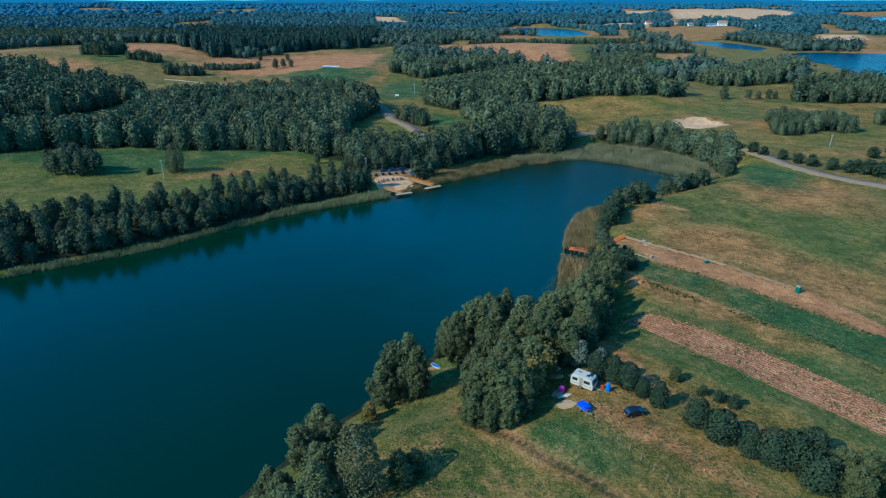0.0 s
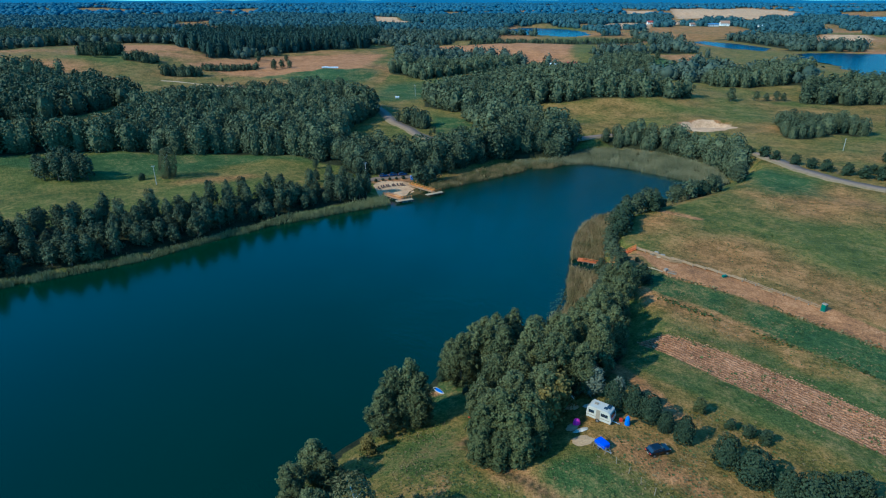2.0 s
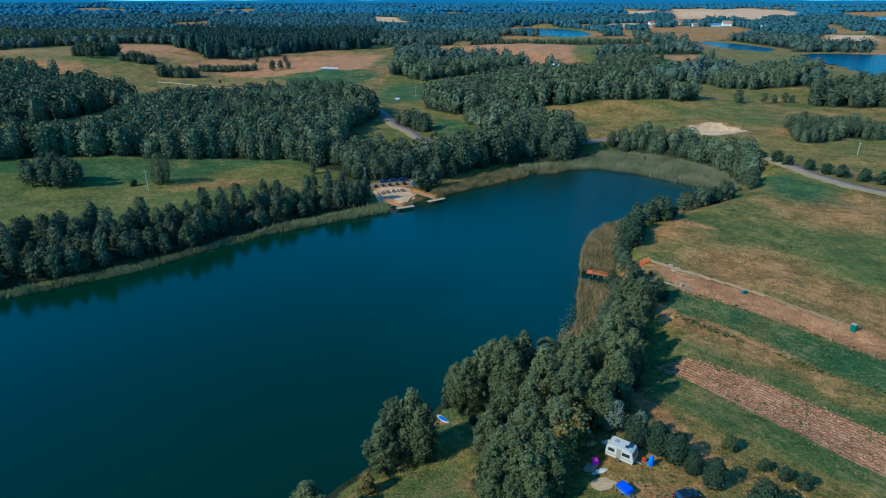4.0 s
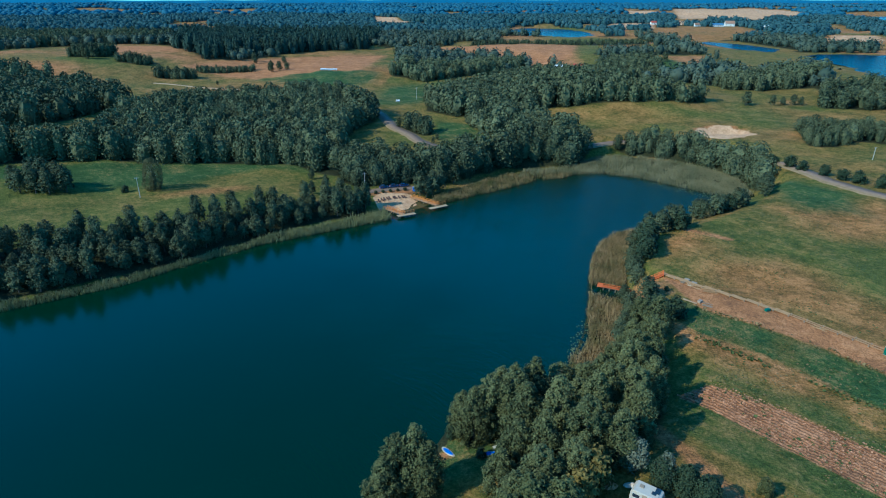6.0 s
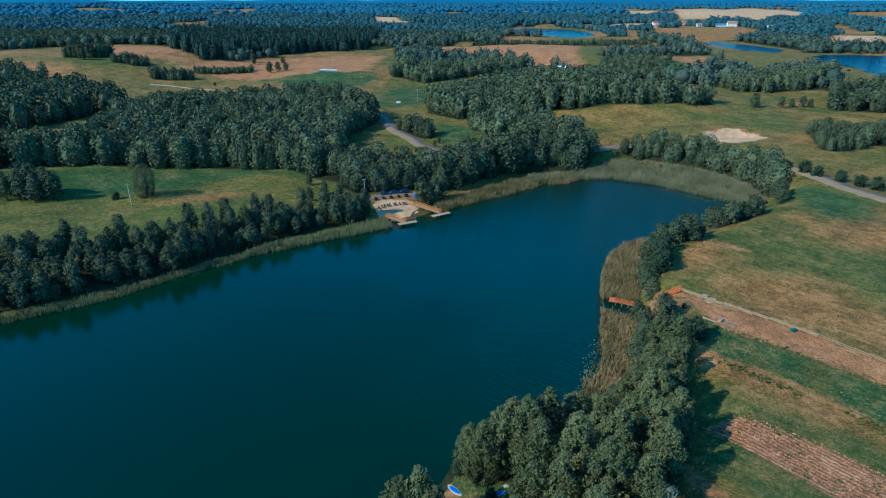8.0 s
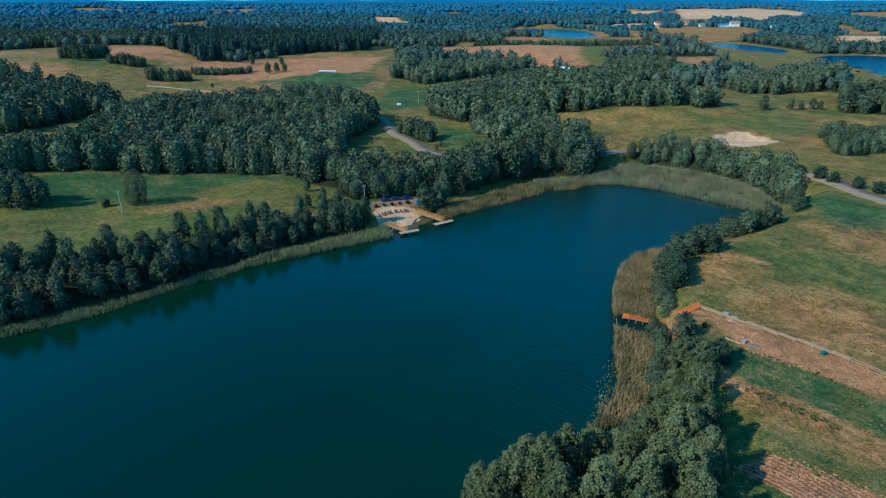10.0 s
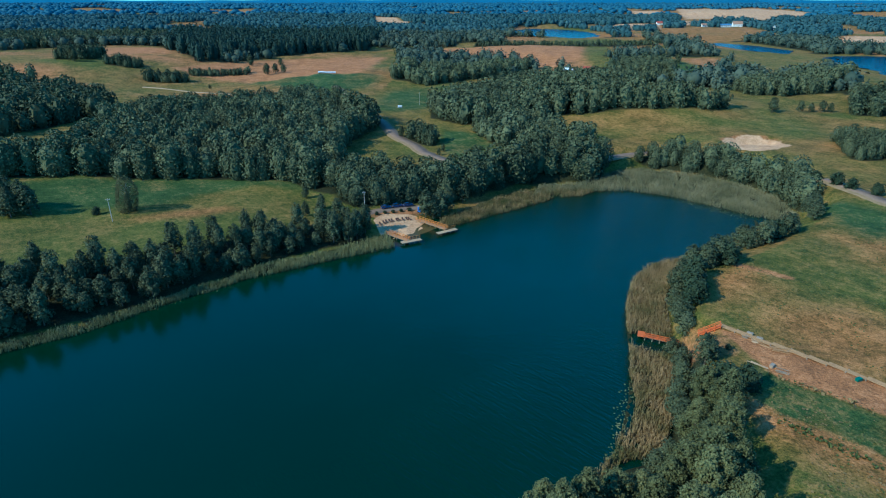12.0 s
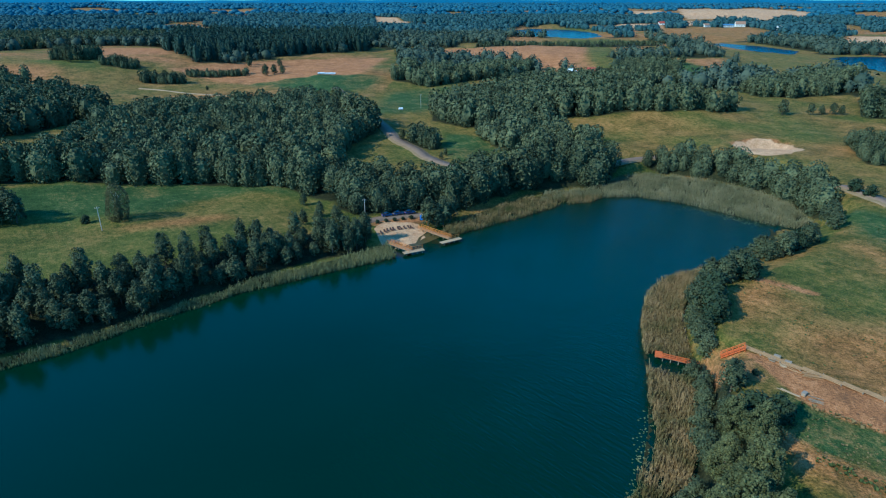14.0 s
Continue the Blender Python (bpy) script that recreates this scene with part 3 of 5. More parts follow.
        a.data.foreach_set("color", np.stack(cols, 1).astype(np.float32).ravel())
    tagged(new("ground", me), "rolling farmland with meadows, dry fields and forest floor", "ground", kind="structure")


WEST_BELT = [(-180, 138), (-133, 164), (-112, 178), (-93, 191), (-80, 203), (-71, 215), (-62, 225), (-48, 235), (-32, 244), (-34, 254), (-44, 256), (-60, 247), (-76, 234), (-90, 222), (-106, 210), (-126, 200), (-150, 186), (-190, 170)]
EAST_BELT = [(49, 174), (47, 166), (40, 153), (32, 144), (20, 137), (9, 130), (2, 122), (6, 114), (8, 108), (6, 96), (6, 88), (8, 82), (14, 82), (17, 90), (20, 96), (28, 99), (34, 108), (38, 116), (41, 130), (45, 144), (48, 156), (51, 166)]
build_ground()


def flat_water(name, outline, level, label, material):
    """A sheet of water that fills an outline."""
    bm = bmesh.new()
    bm.faces.new([bm.verts.new((px_, py_, level)) for px_, py_ in outline])
    bmesh.ops.triangulate(bm, faces=bm.faces[:])
    tagged(part(name, bm, material), label, "water", kind="structure")


def grown(outline, by):
    """An outline pushed outwards."""
    out = []
    for a, b, c in zip(outline[-1:] + outline[:-1], outline, outline[1:] + outline[:1]):
        t = (Vector(c) - Vector(a)).normalized()
        n = Vector((-t.y, t.x))
        p = Vector(b) + n * by
        q = Vector(b) - n * by
        out.append(tuple(p if signed(outline, np.array([p.x]), np.array([p.y]))[0] > 0 else q))
    return out


flat_water("lake", grown(LAKE, 4), 0.0, "deep teal lake water with fine ripples", WATER)
for k, bed in enumerate((REED_EAST, REED_NORTH, REED_WEST, REED_BEACH)):
    flat_water("reed_water", grown(bed, 1.5), -0.03 - 0.005 * k, "shallow water between the reeds", WATER)
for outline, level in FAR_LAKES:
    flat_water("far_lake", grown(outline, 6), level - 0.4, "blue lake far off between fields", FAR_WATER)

SHALLOW = water_material("sandy_shallows", 0.40, (0.105, 0.072, 0.026), (0.060, 0.052, 0.022))
flat_water("shallow_water", [(-25.5, 249.5), (-20.3, 252.2), (-16.6, 254.6), (-12.5, 260.5), (-8.6, 258.5), (-8.8, 255.6), (-11.6, 252.0), (-14.6, 249.2), (-18.0, 246.6), (-21.5, 246.0)], 0.012, "shallow brown water over sand between piers", SHALLOW)

# ---- trees ----
def ico(level):
    bm = bmesh.new()
    bmesh.ops.create_icosphere(bm, subdivisions=level, radius=1)
    v = np.array([p.co[:] for p in bm.verts])
    f = np.array([[p.index for p in q.verts] for q in bm.faces])
    bm.free()
    return v, f


ICO = {1: ico(1), 2: ico(2)}


def crown(seed, tall, wide, lobes, cards, size, level=1, shape="round", low=0.2, lump=1.0, up=1.12, cores=1.0):
    """A crown of lobes, each a rough core under leaf sprays: corners, quads, triangles. shape: round, tall or cone."""
    rng = np.random.RandomState(seed)
    centres, radii = [], []
    for k in range(lobes):
        u = low + (1 - low) * (k + 0.6) / lobes
        if shape == "cone":
            env = 1.02 - 0.95 * u
        elif shape == "tall":
            env = max(0.1, math.sin(math.pi * min(1, u ** 0.72)) ** 0.75)
        else:
            env = math.sqrt(max(0.04, 1 - ((u - 0.46) / 0.565) ** 2))
        a = k * 2.4 + rng.uniform(-0.6, 0.6)
        r = wide / 2 * env * (rng.uniform(0.30, 0.66) if lump == 1 else rng.uniform(0.45, 0.88))
        rad = wide * (0.15 + 0.15 * rng.rand()) * (0.55 + 0.45 * env) * lump
        centres.append((r * math.cos(a), r * math.sin(a), u * tall - rad * 0.35))
        radii.append(rad)
    for u in (0.3, 0.5, 0.7) if lump < 1 else (0.5,):
        centres.append((0, 0, tall * (low + (1 - low) * u)))
        radii.append(wide * (0.30 if lump > 0.5 else 0.10))
    centres, radii = np.array(centres), np.array(radii)
    bv, bf = ICO[level]
    verts, tris = [], []
    for k, (c, r) in enumerate(zip(centres, radii)):
        if k < lobes and (k * cores) % 1 + cores < 0.999:
            continue
        v = bv * (0.58 + 0.26 * rng.rand(len(bv), 1)) * r * np.array([1, 1, up]) + c
        tris.append(bf + sum(len(a) for a in verts))
        verts.append(v)
    if cards:
        pick = rng.choice(len(centres), cards, p=radii ** 2 / (radii ** 2).sum())
        n = rng.normal(size=(cards, 3))
        n[:, 2] += 0.25
        n /= np.linalg.norm(n, axis=1, keepdims=True)
        p = centres[pick] + n * (radii[pick] * rng.uniform(0.74, 1.24, cards))[:, None] * np.array([1, 1, up])
        inside_other = (((p[:, None] - centres[None]) / np.array([1, 1, up])) ** 2).sum(2) < (radii[None] * 0.68) ** 2
        p, n = p[~inside_other.any(1)], n[~inside_other.any(1)]
        out = (p - np.array([0, 0, tall * 0.42])) / np.array([wide, wide, tall])
        out /= np.linalg.norm(out, axis=1, keepdims=True)
        m = n * 0.62 + out * 0.75 + rng.normal(size=n.shape) * 0.42
        m /= np.linalg.norm(m, axis=1, keepdims=True)
        s = np.cross(m, rng.normal(size=m.shape))
        s /= np.linalg.norm(s, axis=1, keepdims=True)
        w = np.cross(m, s)
        k = (size * rng.uniform(0.6, 1.35, len(p)))[:, None]
        q = np.stack([p - s * k * 0.6, p - w * k * 0.42 + m * k * 0.14, p + s * k * 0.6 - m * k * 0.1, p + w * k * 0.42 + m * k * 0.14], 1).reshape(-1, 3)
        start = sum(len(a) for a in verts)
        verts.append(q)
        quads = start + np.arange(len(q)).reshape(-1, 4)
    else:
        quads = np.zeros((0, 4), int)
    return np.concatenate(verts), quads, np.concatenate(tris)


def full_crown(seed, wide, cards, size, sides=8, rings=6, peak=0.38, lumpy=0.30, bumps=18, core_size=0.70, base=0.0):
    """A closed leafy crown one metre tall: an uneven egg under leaf sprays, leaf sprays from a base height up."""
    rng = np.random.RandomState(seed)
    knobs = np.c_[rng.uniform(0, 6.283, bumps), rng.uniform(0.05, 1.0, bumps)]
    gain = rng.uniform(-0.6, 1.0, bumps)

    def place(a, u):
        r = np.where(u < peak, 0.66 + 0.34 * np.sin(np.clip(u / peak, 0, 1) * 1.571), np.sqrt(np.clip(1 - ((u - peak) / (1.01 - peak)) ** 2.2, 0, 1)))
        d = np.minimum(np.abs(a[:, None] - knobs[:, 0]), 6.283 - np.abs(a[:, None] - knobs[:, 0]))
        swell = (gain * np.exp(-(d / 0.55) ** 2 - ((u[:, None] - knobs[:, 1]) / 0.13) ** 2)).sum(1)
        r = wide / 2 * r * (1 + lumpy * swell)
        return np.c_[r * np.cos(a), r * np.sin(a), u * (1 + 0.06 * swell)]

    au, uu = np.meshgrid(np.arange(sides) * 6.283 / sides, np.linspace(0.0, 0.97, rings))
    a, u = (au + rng.uniform(-0.15, 0.15, au.shape)).ravel(), uu.ravel()
    core = place(a, u)
    core[:, :2] *= core_size
    core[:, 2] = core[:, 2] * (0.5 + 0.5 * core_size) + 0.02
    i = np.arange(sides * (rings - 1))
    nxt = i - i % sides + (i + 1) % sides
    quads = np.c_[i, nxt, nxt + sides, i + sides]
    top = len(core)
    verts = [np.r_[core, [[0, 0, 0.5 + 0.48 * core_size]]]]
    j = np.arange(sides)
    tris = np.c_[top - sides + j, top - sides + (j + 1) % sides, np.full(sides, top)]
    if cards:
        a, u = rng.uniform(0, 6.283, cards), base + (1 - base) * (1 - rng.uniform(0, 1, cards) ** 0.85)
        p = place(a, u)
        out = np.c_[np.cos(a), np.sin(a), 2.4 * (u - peak) * wide]
        out /= np.linalg.norm(out, axis=1, keepdims=True)
        p[:, :2] *= rng.uniform(0.80, 1.08, (cards, 1))
        m = out + rng.normal(size=out.shape) * 0.50
        m /= np.linalg.norm(m, axis=1, keepdims=True)
        w = np.cross(m, rng.normal(size=m.shape))
        w /= np.linalg.norm(w, axis=1, keepdims=True)
        v = np.cross(m, w)
        k = (size * rng.uniform(0.6, 1.35, cards))[:, None]
        q = np.stack([p - w * k * 0.6, p - v * k * 0.42 + m * k * 0.2, p + w * k * 0.6 - m * k * 0.1, p + v * k * 0.42 + m * k * 0.2], 1).reshape(-1, 3)
        quads = np.r_[quads, top + 1 + np.arange(len(q)).reshape(-1, 4)]
        verts.append(q)
    return np.concatenate(verts), quads, tris


def trunk_mesh(seed, tall, thick, limbs, material):
    """A tapered trunk with limbs that reach into the crown."""
    rng = random.Random(seed)
    bm = bmesh.new()
    top = Vector((rng.uniform(-0.3, 0.3), rng.uniform(-0.3, 0.3), tall * 0.75))
    tube(bm, (0, 0, -0.6), top * 0.45, thick, thick * 0.7)
    tube(bm, top * 0.44, top, thick * 0.7, thick * 0.2, 6)
    for k in range(limbs):
        a, u = k * 2.4 + rng.random(), 0.25 + 0.5 * k / limbs
        foot = top * u / 0.75
        tube(bm, foot, foot + Vector((math.cos(a) * tall * 0.12, math.sin(a) * tall * 0.12, tall * 0.15)), thick * 0.35, thick * 0.1, 5)
    me = bpy.data.meshes.new("trunk")
    bm.to_mesh(me)
    bm.free()
    me.materials.append(material)
    return me


def tree_kind(name, seed, tall, wide, lobes, cards, size, leaf, bark=BARK, shape="round", low=0.2, level=1, limbs=5, lump=1.0, cores=1.0):
    """The two meshes that a kind of tree is made of."""
    v, q, t = crown(seed, tall, wide, lobes, cards, size, level, shape, low, lump, cores=cores)
    return name, trunk_mesh(seed, tall, 0.13 + tall * 0.009, limbs, bark), mesh_of("crown", v, q, t, [leaf]), tall


def plant_tree(kind, x, y, tall, label, turn=None, group="", squeeze=1.0):
    name, trunk, leaves, base = kind
    k = tall / base
    root = thing(name, Matrix.LocRotScale((x, y, float(land(x, y)) - 0.05), Euler((0, 0, random.uniform(0, 6.28) if turn is None else turn)), (k * squeeze, k * squeeze, k)), label, "tree" if tall > 4.5 else "bush", group)
    for n, me in (("trunk", trunk), ("crown", leaves)):
        new(n, me).parent = root
    return root


NEAR = [tree_kind("alder_tree", 40 + k, 15, (7.6, 6.4)[k % 2], 84, 6300, 0.31, LEAF, low=0.10, lump=0.50, cores=0.6, shape=("tall", "round")[k % 2]) for k in range(5)]
BELT = [tree_kind("alder_tree", 60 + k, 13, 6.6, 40, 1300, 0.55, LEAF_WOOD, low=0.12, lump=0.56, cores=0.4, shape=("round", "tall")[k % 2]) for k in range(4)]
OLIVE = [tree_kind("willow_tree", 55 + k, 12, 6.2, 54, 4600, 0.36, LEAF_OLIVE, low=0.05, lump=0.62) for k in range(2)]
YELLOW = tree_kind("yellowing_tree", 71, 8, 4.5, 14, 1100, 0.5, LEAF_YELLOW)
WILLOW = tree_kind("silver_willow", 72, 9, 6.0, 18, 1600, 0.55, LEAF_GREY)
v, q, t = full_crown(73, 0.40, 3400, 0.024, 7, 5, 0.40, 0.32, 26, 0.30)
BIRCH = "birch_tree", trunk_mesh(73, 13, 0.16, 18, BARK_WHITE), mesh_of("crown", v * 13, q, t, [LEAF_BIRCH]), 13
BUSH = [tree_kind("bush", 80 + k, 4.5, 4.0, 12, 900, 0.42, LEAF_BUSH, low=0.02, limbs=3) for k in range(3)]

JUNIPER = []
for k in range(3):
    v, q, t = full_crown(84 + k, (0.78, 0.66, 0.86)[k], 1500, 0.060, 8, 6, (0.14, 0.10, 0.20)[k], 0.34, 26, 0.62)
    JUNIPER.append(("bush", trunk_mesh(84 + k, 4.5, 0.12, 3, BARK), mesh_of("crown", v * 4.5, q, t, [LEAF_BUSH]), 4.5))


def fill(outline, gap, seed, jitter=0.42):
    """Places on a loose grid inside an outline."""
    rng = np.random.RandomState(seed)
    a = np.array(outline)
    gx, gy = np.meshgrid(np.arange(a[:, 0].min(), a[:, 0].max() + gap, gap), np.arange(a[:, 1].min(), a[:, 1].max() + gap, gap))
    gx = gx + (np.arange(gx.shape[0]) % 2)[:, None] * gap / 2
    p = np.c_[gx.ravel(), gy.ravel()] + rng.uniform(-jitter, jitter, (gx.size, 2)) * gap
    return p[inside(outline, p[:, 0], p[:, 1])]


# east shore, south of the dock: x, y, height
EAST_TREES = [(-7, 101, 14), (-10, 100.5, 12.5), (-12, 98.5, 10), (-5.2, 99.5, 11.5), (1, 117, 9), (3, 113, 12), (6, 114, 13), (8, 117, 13), (10, 114, 14), (14, 117, 14), (11, 107, 14), (19, 120, 11), (16, 106, 14), (21, 113, 10),
              (13, 100, 12), (33, 128, 9), (26, 111, 13), (22, 106, 13.5), (19, 99, 13), (28, 103, 11.5), (24, 98, 10), (16, 93, 10), (44, 140, 10), (42, 145, 9)]
EAST_TREES += [(36, 120, 12), (33, 122, 14), (31, 117, 14), (33.5, 113, 11.5), (30, 123, 12), (27, 121, 11), (23, 121, 10), (29, 108, 12.5), (23, 116, 12), (11, 92, 11), (7, 89, 10), (6, 97, 9), (40, 132, 11), (38, 138, 9), (35, 128, 11), (36, 125, 11.5), (9, 101, 11)]
for k, (x, y, h) in enumerate(EAST_TREES):
    plant_tree(NEAR[k % 5], x, y, h * 1.04, "leafy green alder in the dense shore belt", group="trees on the east shore", squeeze=1.12 if h > 11 else 1.3)
for k, (x, y, h) in enumerate([(9, 86.5, 11), (10, 83, 9.5), (6, 85, 9.5), (13, 85.5, 9.5), (5, 82, 7), (11, 80.5, 7), (14, 83, 7), (8, 80.5, 6.5)]):
    plant_tree(OLIVE[k % 2], x, y, h, "olive green broadleaf tree at the track", group="olive trees beside the track", squeeze=1.25)
for k, (x, y, h) in enumerate([(60, 195, 6.5), (57.5, 190, 6), (56.5, 186, 6), (55.0, 182, 6), (47, 147, 6), (50.5, 146, 5), (72, 203, 6), (94, 225, 6), (100, 229, 6)]):
    plant_tree(BUSH[k % 3], x, y, h, "tall dense bush on the lake bank", group="bushes on the east bank", squeeze=1.15)
# young trees and bushes between the reeds and the meadow, north of the dock
for k, (x, y, h) in enumerate([(56, 196, 8.5), (54, 192, 7), (53, 188, 6.5), (52, 184, 6.5), (51, 179, 7), (50, 175, 6.5), (46, 171.5, 5.5), (46.6, 166.5, 6), (45, 164, 6), (44, 160, 6), (41, 154, 6.5), (39, 149, 7), (38, 144, 7), (43, 150, 6.5), (33, 137, 5), (29, 133, 5), (46.6, 157, 7),
                               (65, 202, 8), (69, 205, 9), (62, 204, 8.5), (58, 199, 8), (73, 209, 8), (88, 229, 8), (87, 222, 7.5), (91, 222, 8), (96, 228, 7), (103, 231, 8), (107, 235, 7), (123, 251, 8), (126, 258, 9), (120, 245, 7), (130, 262, 9)]):
    plant_tree(BELT[k % 4], x + 0.8, y, h, "young broadleaf tree on the lake bank", group="young trees on the east bank", squeeze=1.5)
for k, (x, y, h) in enumerate([(-22, 85.5, 9.5), (-24.5, 80, 9), (-19.5, 83.5, 8), (-18.5, 70, 10), (-18, 64, 10.5), (-24, 67, 9), (-22, 62, 9), (-27, 71, 8)]):
    plant_tree(NEAR[k % 5], x, y, h, "leafy green tree at the water's edge", group="trees on the south shore", squeeze=1.45)
for k, (x, y, h) in enumerate([(-6.6, 69.6, 5.0), (-4.2, 70.6, 4.0), (-5.4, 67.8, 3.6)]):
    plant_tree(OLIVE[k % 2], x, y, h, "loose green willow bush in rough meadow", group="willow bushes in the meadow", squeeze=1.5)
plant_tree(BIRCH, -12, 66.5, 13, "thin grey-green birch with white bark", squeeze=1.15)
for x, y, h in [(18.6, 92.6, 8), (16.6, 89.6, 7.5), (-14.2, 92.6, 4.4)]:
    plant_tree(YELLOW, x, y, h, "yellowing broadleaf tree in the shore belt", squeeze=1.2)
for x, y, h in [(26, 96, 6), (29, 93, 5.4)]:
    plant_tree(WILLOW, x, y, h, "pale silver-leaved willow beside the camp")
for k, (x, y, h) in enumerate([(28.4, 92.4, 4.6), (31.2, 90.6, 4.6), (33.4, 88.6, 4.4), (35, 86, 3.2), (37, 83.5, 4.2), (41.5, 78.5, 4.6), (44, 75, 4.8), (47, 72, 4.5), (50, 71, 5), (53, 70.5, 5), (56, 71, 5.2), (54, 66, 5), (58, 67, 6), (61, 66, 6), (64, 64, 6), (58, 63, 6), (67, 61, 6)]):
    if h < 6:
        plant_tree(JUNIPER[k % 3], x, y, h * 1.12, "dense dark green bush in the hedge", group="hedge bushes beside the camp", squeeze=0.86 if h < 4.7 else 1.1)
    else:
        plant_tree(OLIVE[k % 2], x, y, h * 0.95, "broad olive green willow bush in the hedge", group="hedge bushes beside the camp", squeeze=1.5)
plant_tree(OLIVE[0], 42.6, 91, 2.9, "yellow-green round bush in rough grass", squeeze=1.6)
for k, (x, y, h) in enumerate([(46, 87, 1.9), (48, 85, 2.2), (50, 83.5, 2.4), (50.4, 162.4, 1.9), (49.6, 159.0, 2.6), (53.4, 160.4, 1.4), (2, 113, 2.2), (-1, 116, 2.6), (4, 109, 2.0), (-130, 255, 3), (60, 207, 3), (79, 213, 3)]):
    plant_tree(BUSH[k % 3], x, y, h, "small round green bush in rough grass", group="lone bushes", squeeze=1.15)
for k, (x, y) in enumerate(fill(WEST_BELT, 4.7, 4)):
    h = random.choice((5, 7, 9, 10, 11, 8, 6))
    plant_tree(BELT[k % 4], x, y, h, "leafy green alder in the dense shore belt" if h > 7 else "low leafy tree in the shore belt", group="trees on the west shore", squeeze=1.0 if h > 9 else 1.35)
for k, (x, y, h) in enumerate([(-173, 255, 10), (-168, 258, 12.5), (-163, 258, 13), (-157, 257, 12), (-152, 253, 11), (-163, 251, 12), (-169, 251, 10), (-157, 250, 11)]):
    plant_tree(BELT[k % 4], x, y, h, "tall dark tree in a meadow group", group="tree group in the meadow", squeeze=1.35)
plant_tree(BIRCH, -119, 257, 13, "lone grey birch in the meadow", squeeze=1.35)
for k, (x, y, h) in enumerate([(-22, 388, 8), (-17, 379, 7.5), (-29, 383, 6), (-11, 366, 6), (-6, 352, 4), (-8, 345, 4), (-60, 278, 5), (-52, 268, 6), (-45, 262, 7), (-56, 259, 6)]):
    plant_tree(BELT[k % 4], x, y, h, "round broadleaf tree beside the lane", group="trees along the lane", squeeze=1.25)
for k, (x, y, h) in enumerate([(-12.5, 267, 11), (-9.5, 266.5, 9), (-7, 269, 11), (-4, 274, 9.5), (2, 284, 10), (-33, 252, 6), (-36, 249, 7.5), (-38, 247, 8), (-40, 251, 8), (-350, 628, 16), (-346, 625, 12)]):
    plant_tree(BELT[k % 4], x, y, h, "leafy broadleaf tree close to the shore" if y < 300 else "tall dark tree in the open fields", group="trees beside the beach" if y < 300 else "field trees", squeeze=1.3)
for k, (x, y, h) in enumerate([(-31, 266, 1.3), (-28, 267.6, 1.2), (-25, 269, 1.3), (-22, 270.4, 1.2), (-19, 271.6, 1.4)]):
    plant_tree(BUSH[k % 3], x, y, h, "low clipped hedge bush behind the beach", group="hedge behind the beach", squeeze=1.5)
for k, (x, y, h) in enumerate([(143, 284, 5), (147, 277, 5), (149, 271, 4.5), (154, 264, 4.5), (158, 258, 4.5), (162, 254, 5), (167, 248, 5), (171, 243, 5), (177, 240, 6), (180, 236, 6), (190, 244, 5), (179, 250, 4), (198, 268, 5), (208, 269, 6), (213, 275, 6)]):
    plant_tree(BUSH[k % 3], x, y, h, "dense green bush along the road", group="roadside bushes", squeeze=1.3)
for k, (x, y, h) in enumerate([(-208, 702, 10), (-172, 633, 11), (-166, 641, 9), (-175, 697, 8), (-158, 640, 8), (-204, 690, 7), (216, 427, 7), (225, 431, 6), (232, 431, 7), (236, 429, 6), (196, 422, 9), (196, 640, 13), (226, 665, 10), (-200, 560, 4)]):
    plant_tree(BELT[k % 4], x, y, h, "lone dark tree in the open fields", group="field trees", squeeze=1.5)


def wood_mesh(name, places, heights, kinds, label, material, seed, rim=None, rim_kinds=()):
    """Many trees joined into one mesh of kind stuff."""
    rng = np.random.RandomState(seed)
    vs, qs, ts, n = [], [], [], 0
    ground = land(places[:, 0], places[:, 1])
    pick = rng.randint(len(kinds), size=len(places))
    outer = np.zeros(len(places), bool) if rim is None else rim
    for (x, y), z, h, k, at_edge in zip(places, ground, heights, pick, outer):
        v, q, t = (rim_kinds if at_edge else kinds)[k]
        a = rng.uniform(0, 6.28)
        c, s = math.cos(a), math.sin(a)
        w = h * rng.uniform(0.85, 1.15)
        vs.append(np.c_[(v[:, 0] * c - v[:, 1] * s) * w + x, (v[:, 0] * s + v[:, 1] * c) * w + y, v[:, 2] * h + z - 0.3])
        qs.append(q + n)
        ts.append(t + n)
        n += len(v)
    me = mesh_of(name, np.concatenate(vs), np.concatenate(qs), np.concatenate(ts), [material], smooth_faces=name == "far_woodland")
    return tagged(new(name, me), label, "woodland", kind="stuff")


# crowns one metre tall, to be scaled
WIDTHS, PEAKS = (0.68, 0.56, 0.76, 0.60, 0.72), (0.34, 0.42, 0.36, 0.30, 0.40)
RIM = [full_crown(90 + k, WIDTHS[k], 460, 0.075, peak=PEAKS[k]) for k in range(5)]
INNER = [full_crown(95 + k, WIDTHS[k], 240, 0.078, 7, 5, PEAKS[k], base=0.42) for k in range(5)]
RIM_FAR = [full_crown(100 + k, WIDTHS[k], 190, 0.105, 7, 5, PEAKS[k]) for k in range(4)]
INNER_FAR = [full_crown(105 + k, WIDTHS[k] + 0.06, 90, 0.115, 6, 4, PEAKS[k], base=0.42) for k in range(4)]
PINES = [full_crown(110 + k, 0.44, 64, 0.10, 6, 4, 0.12, 0.16) for k in range(3)]
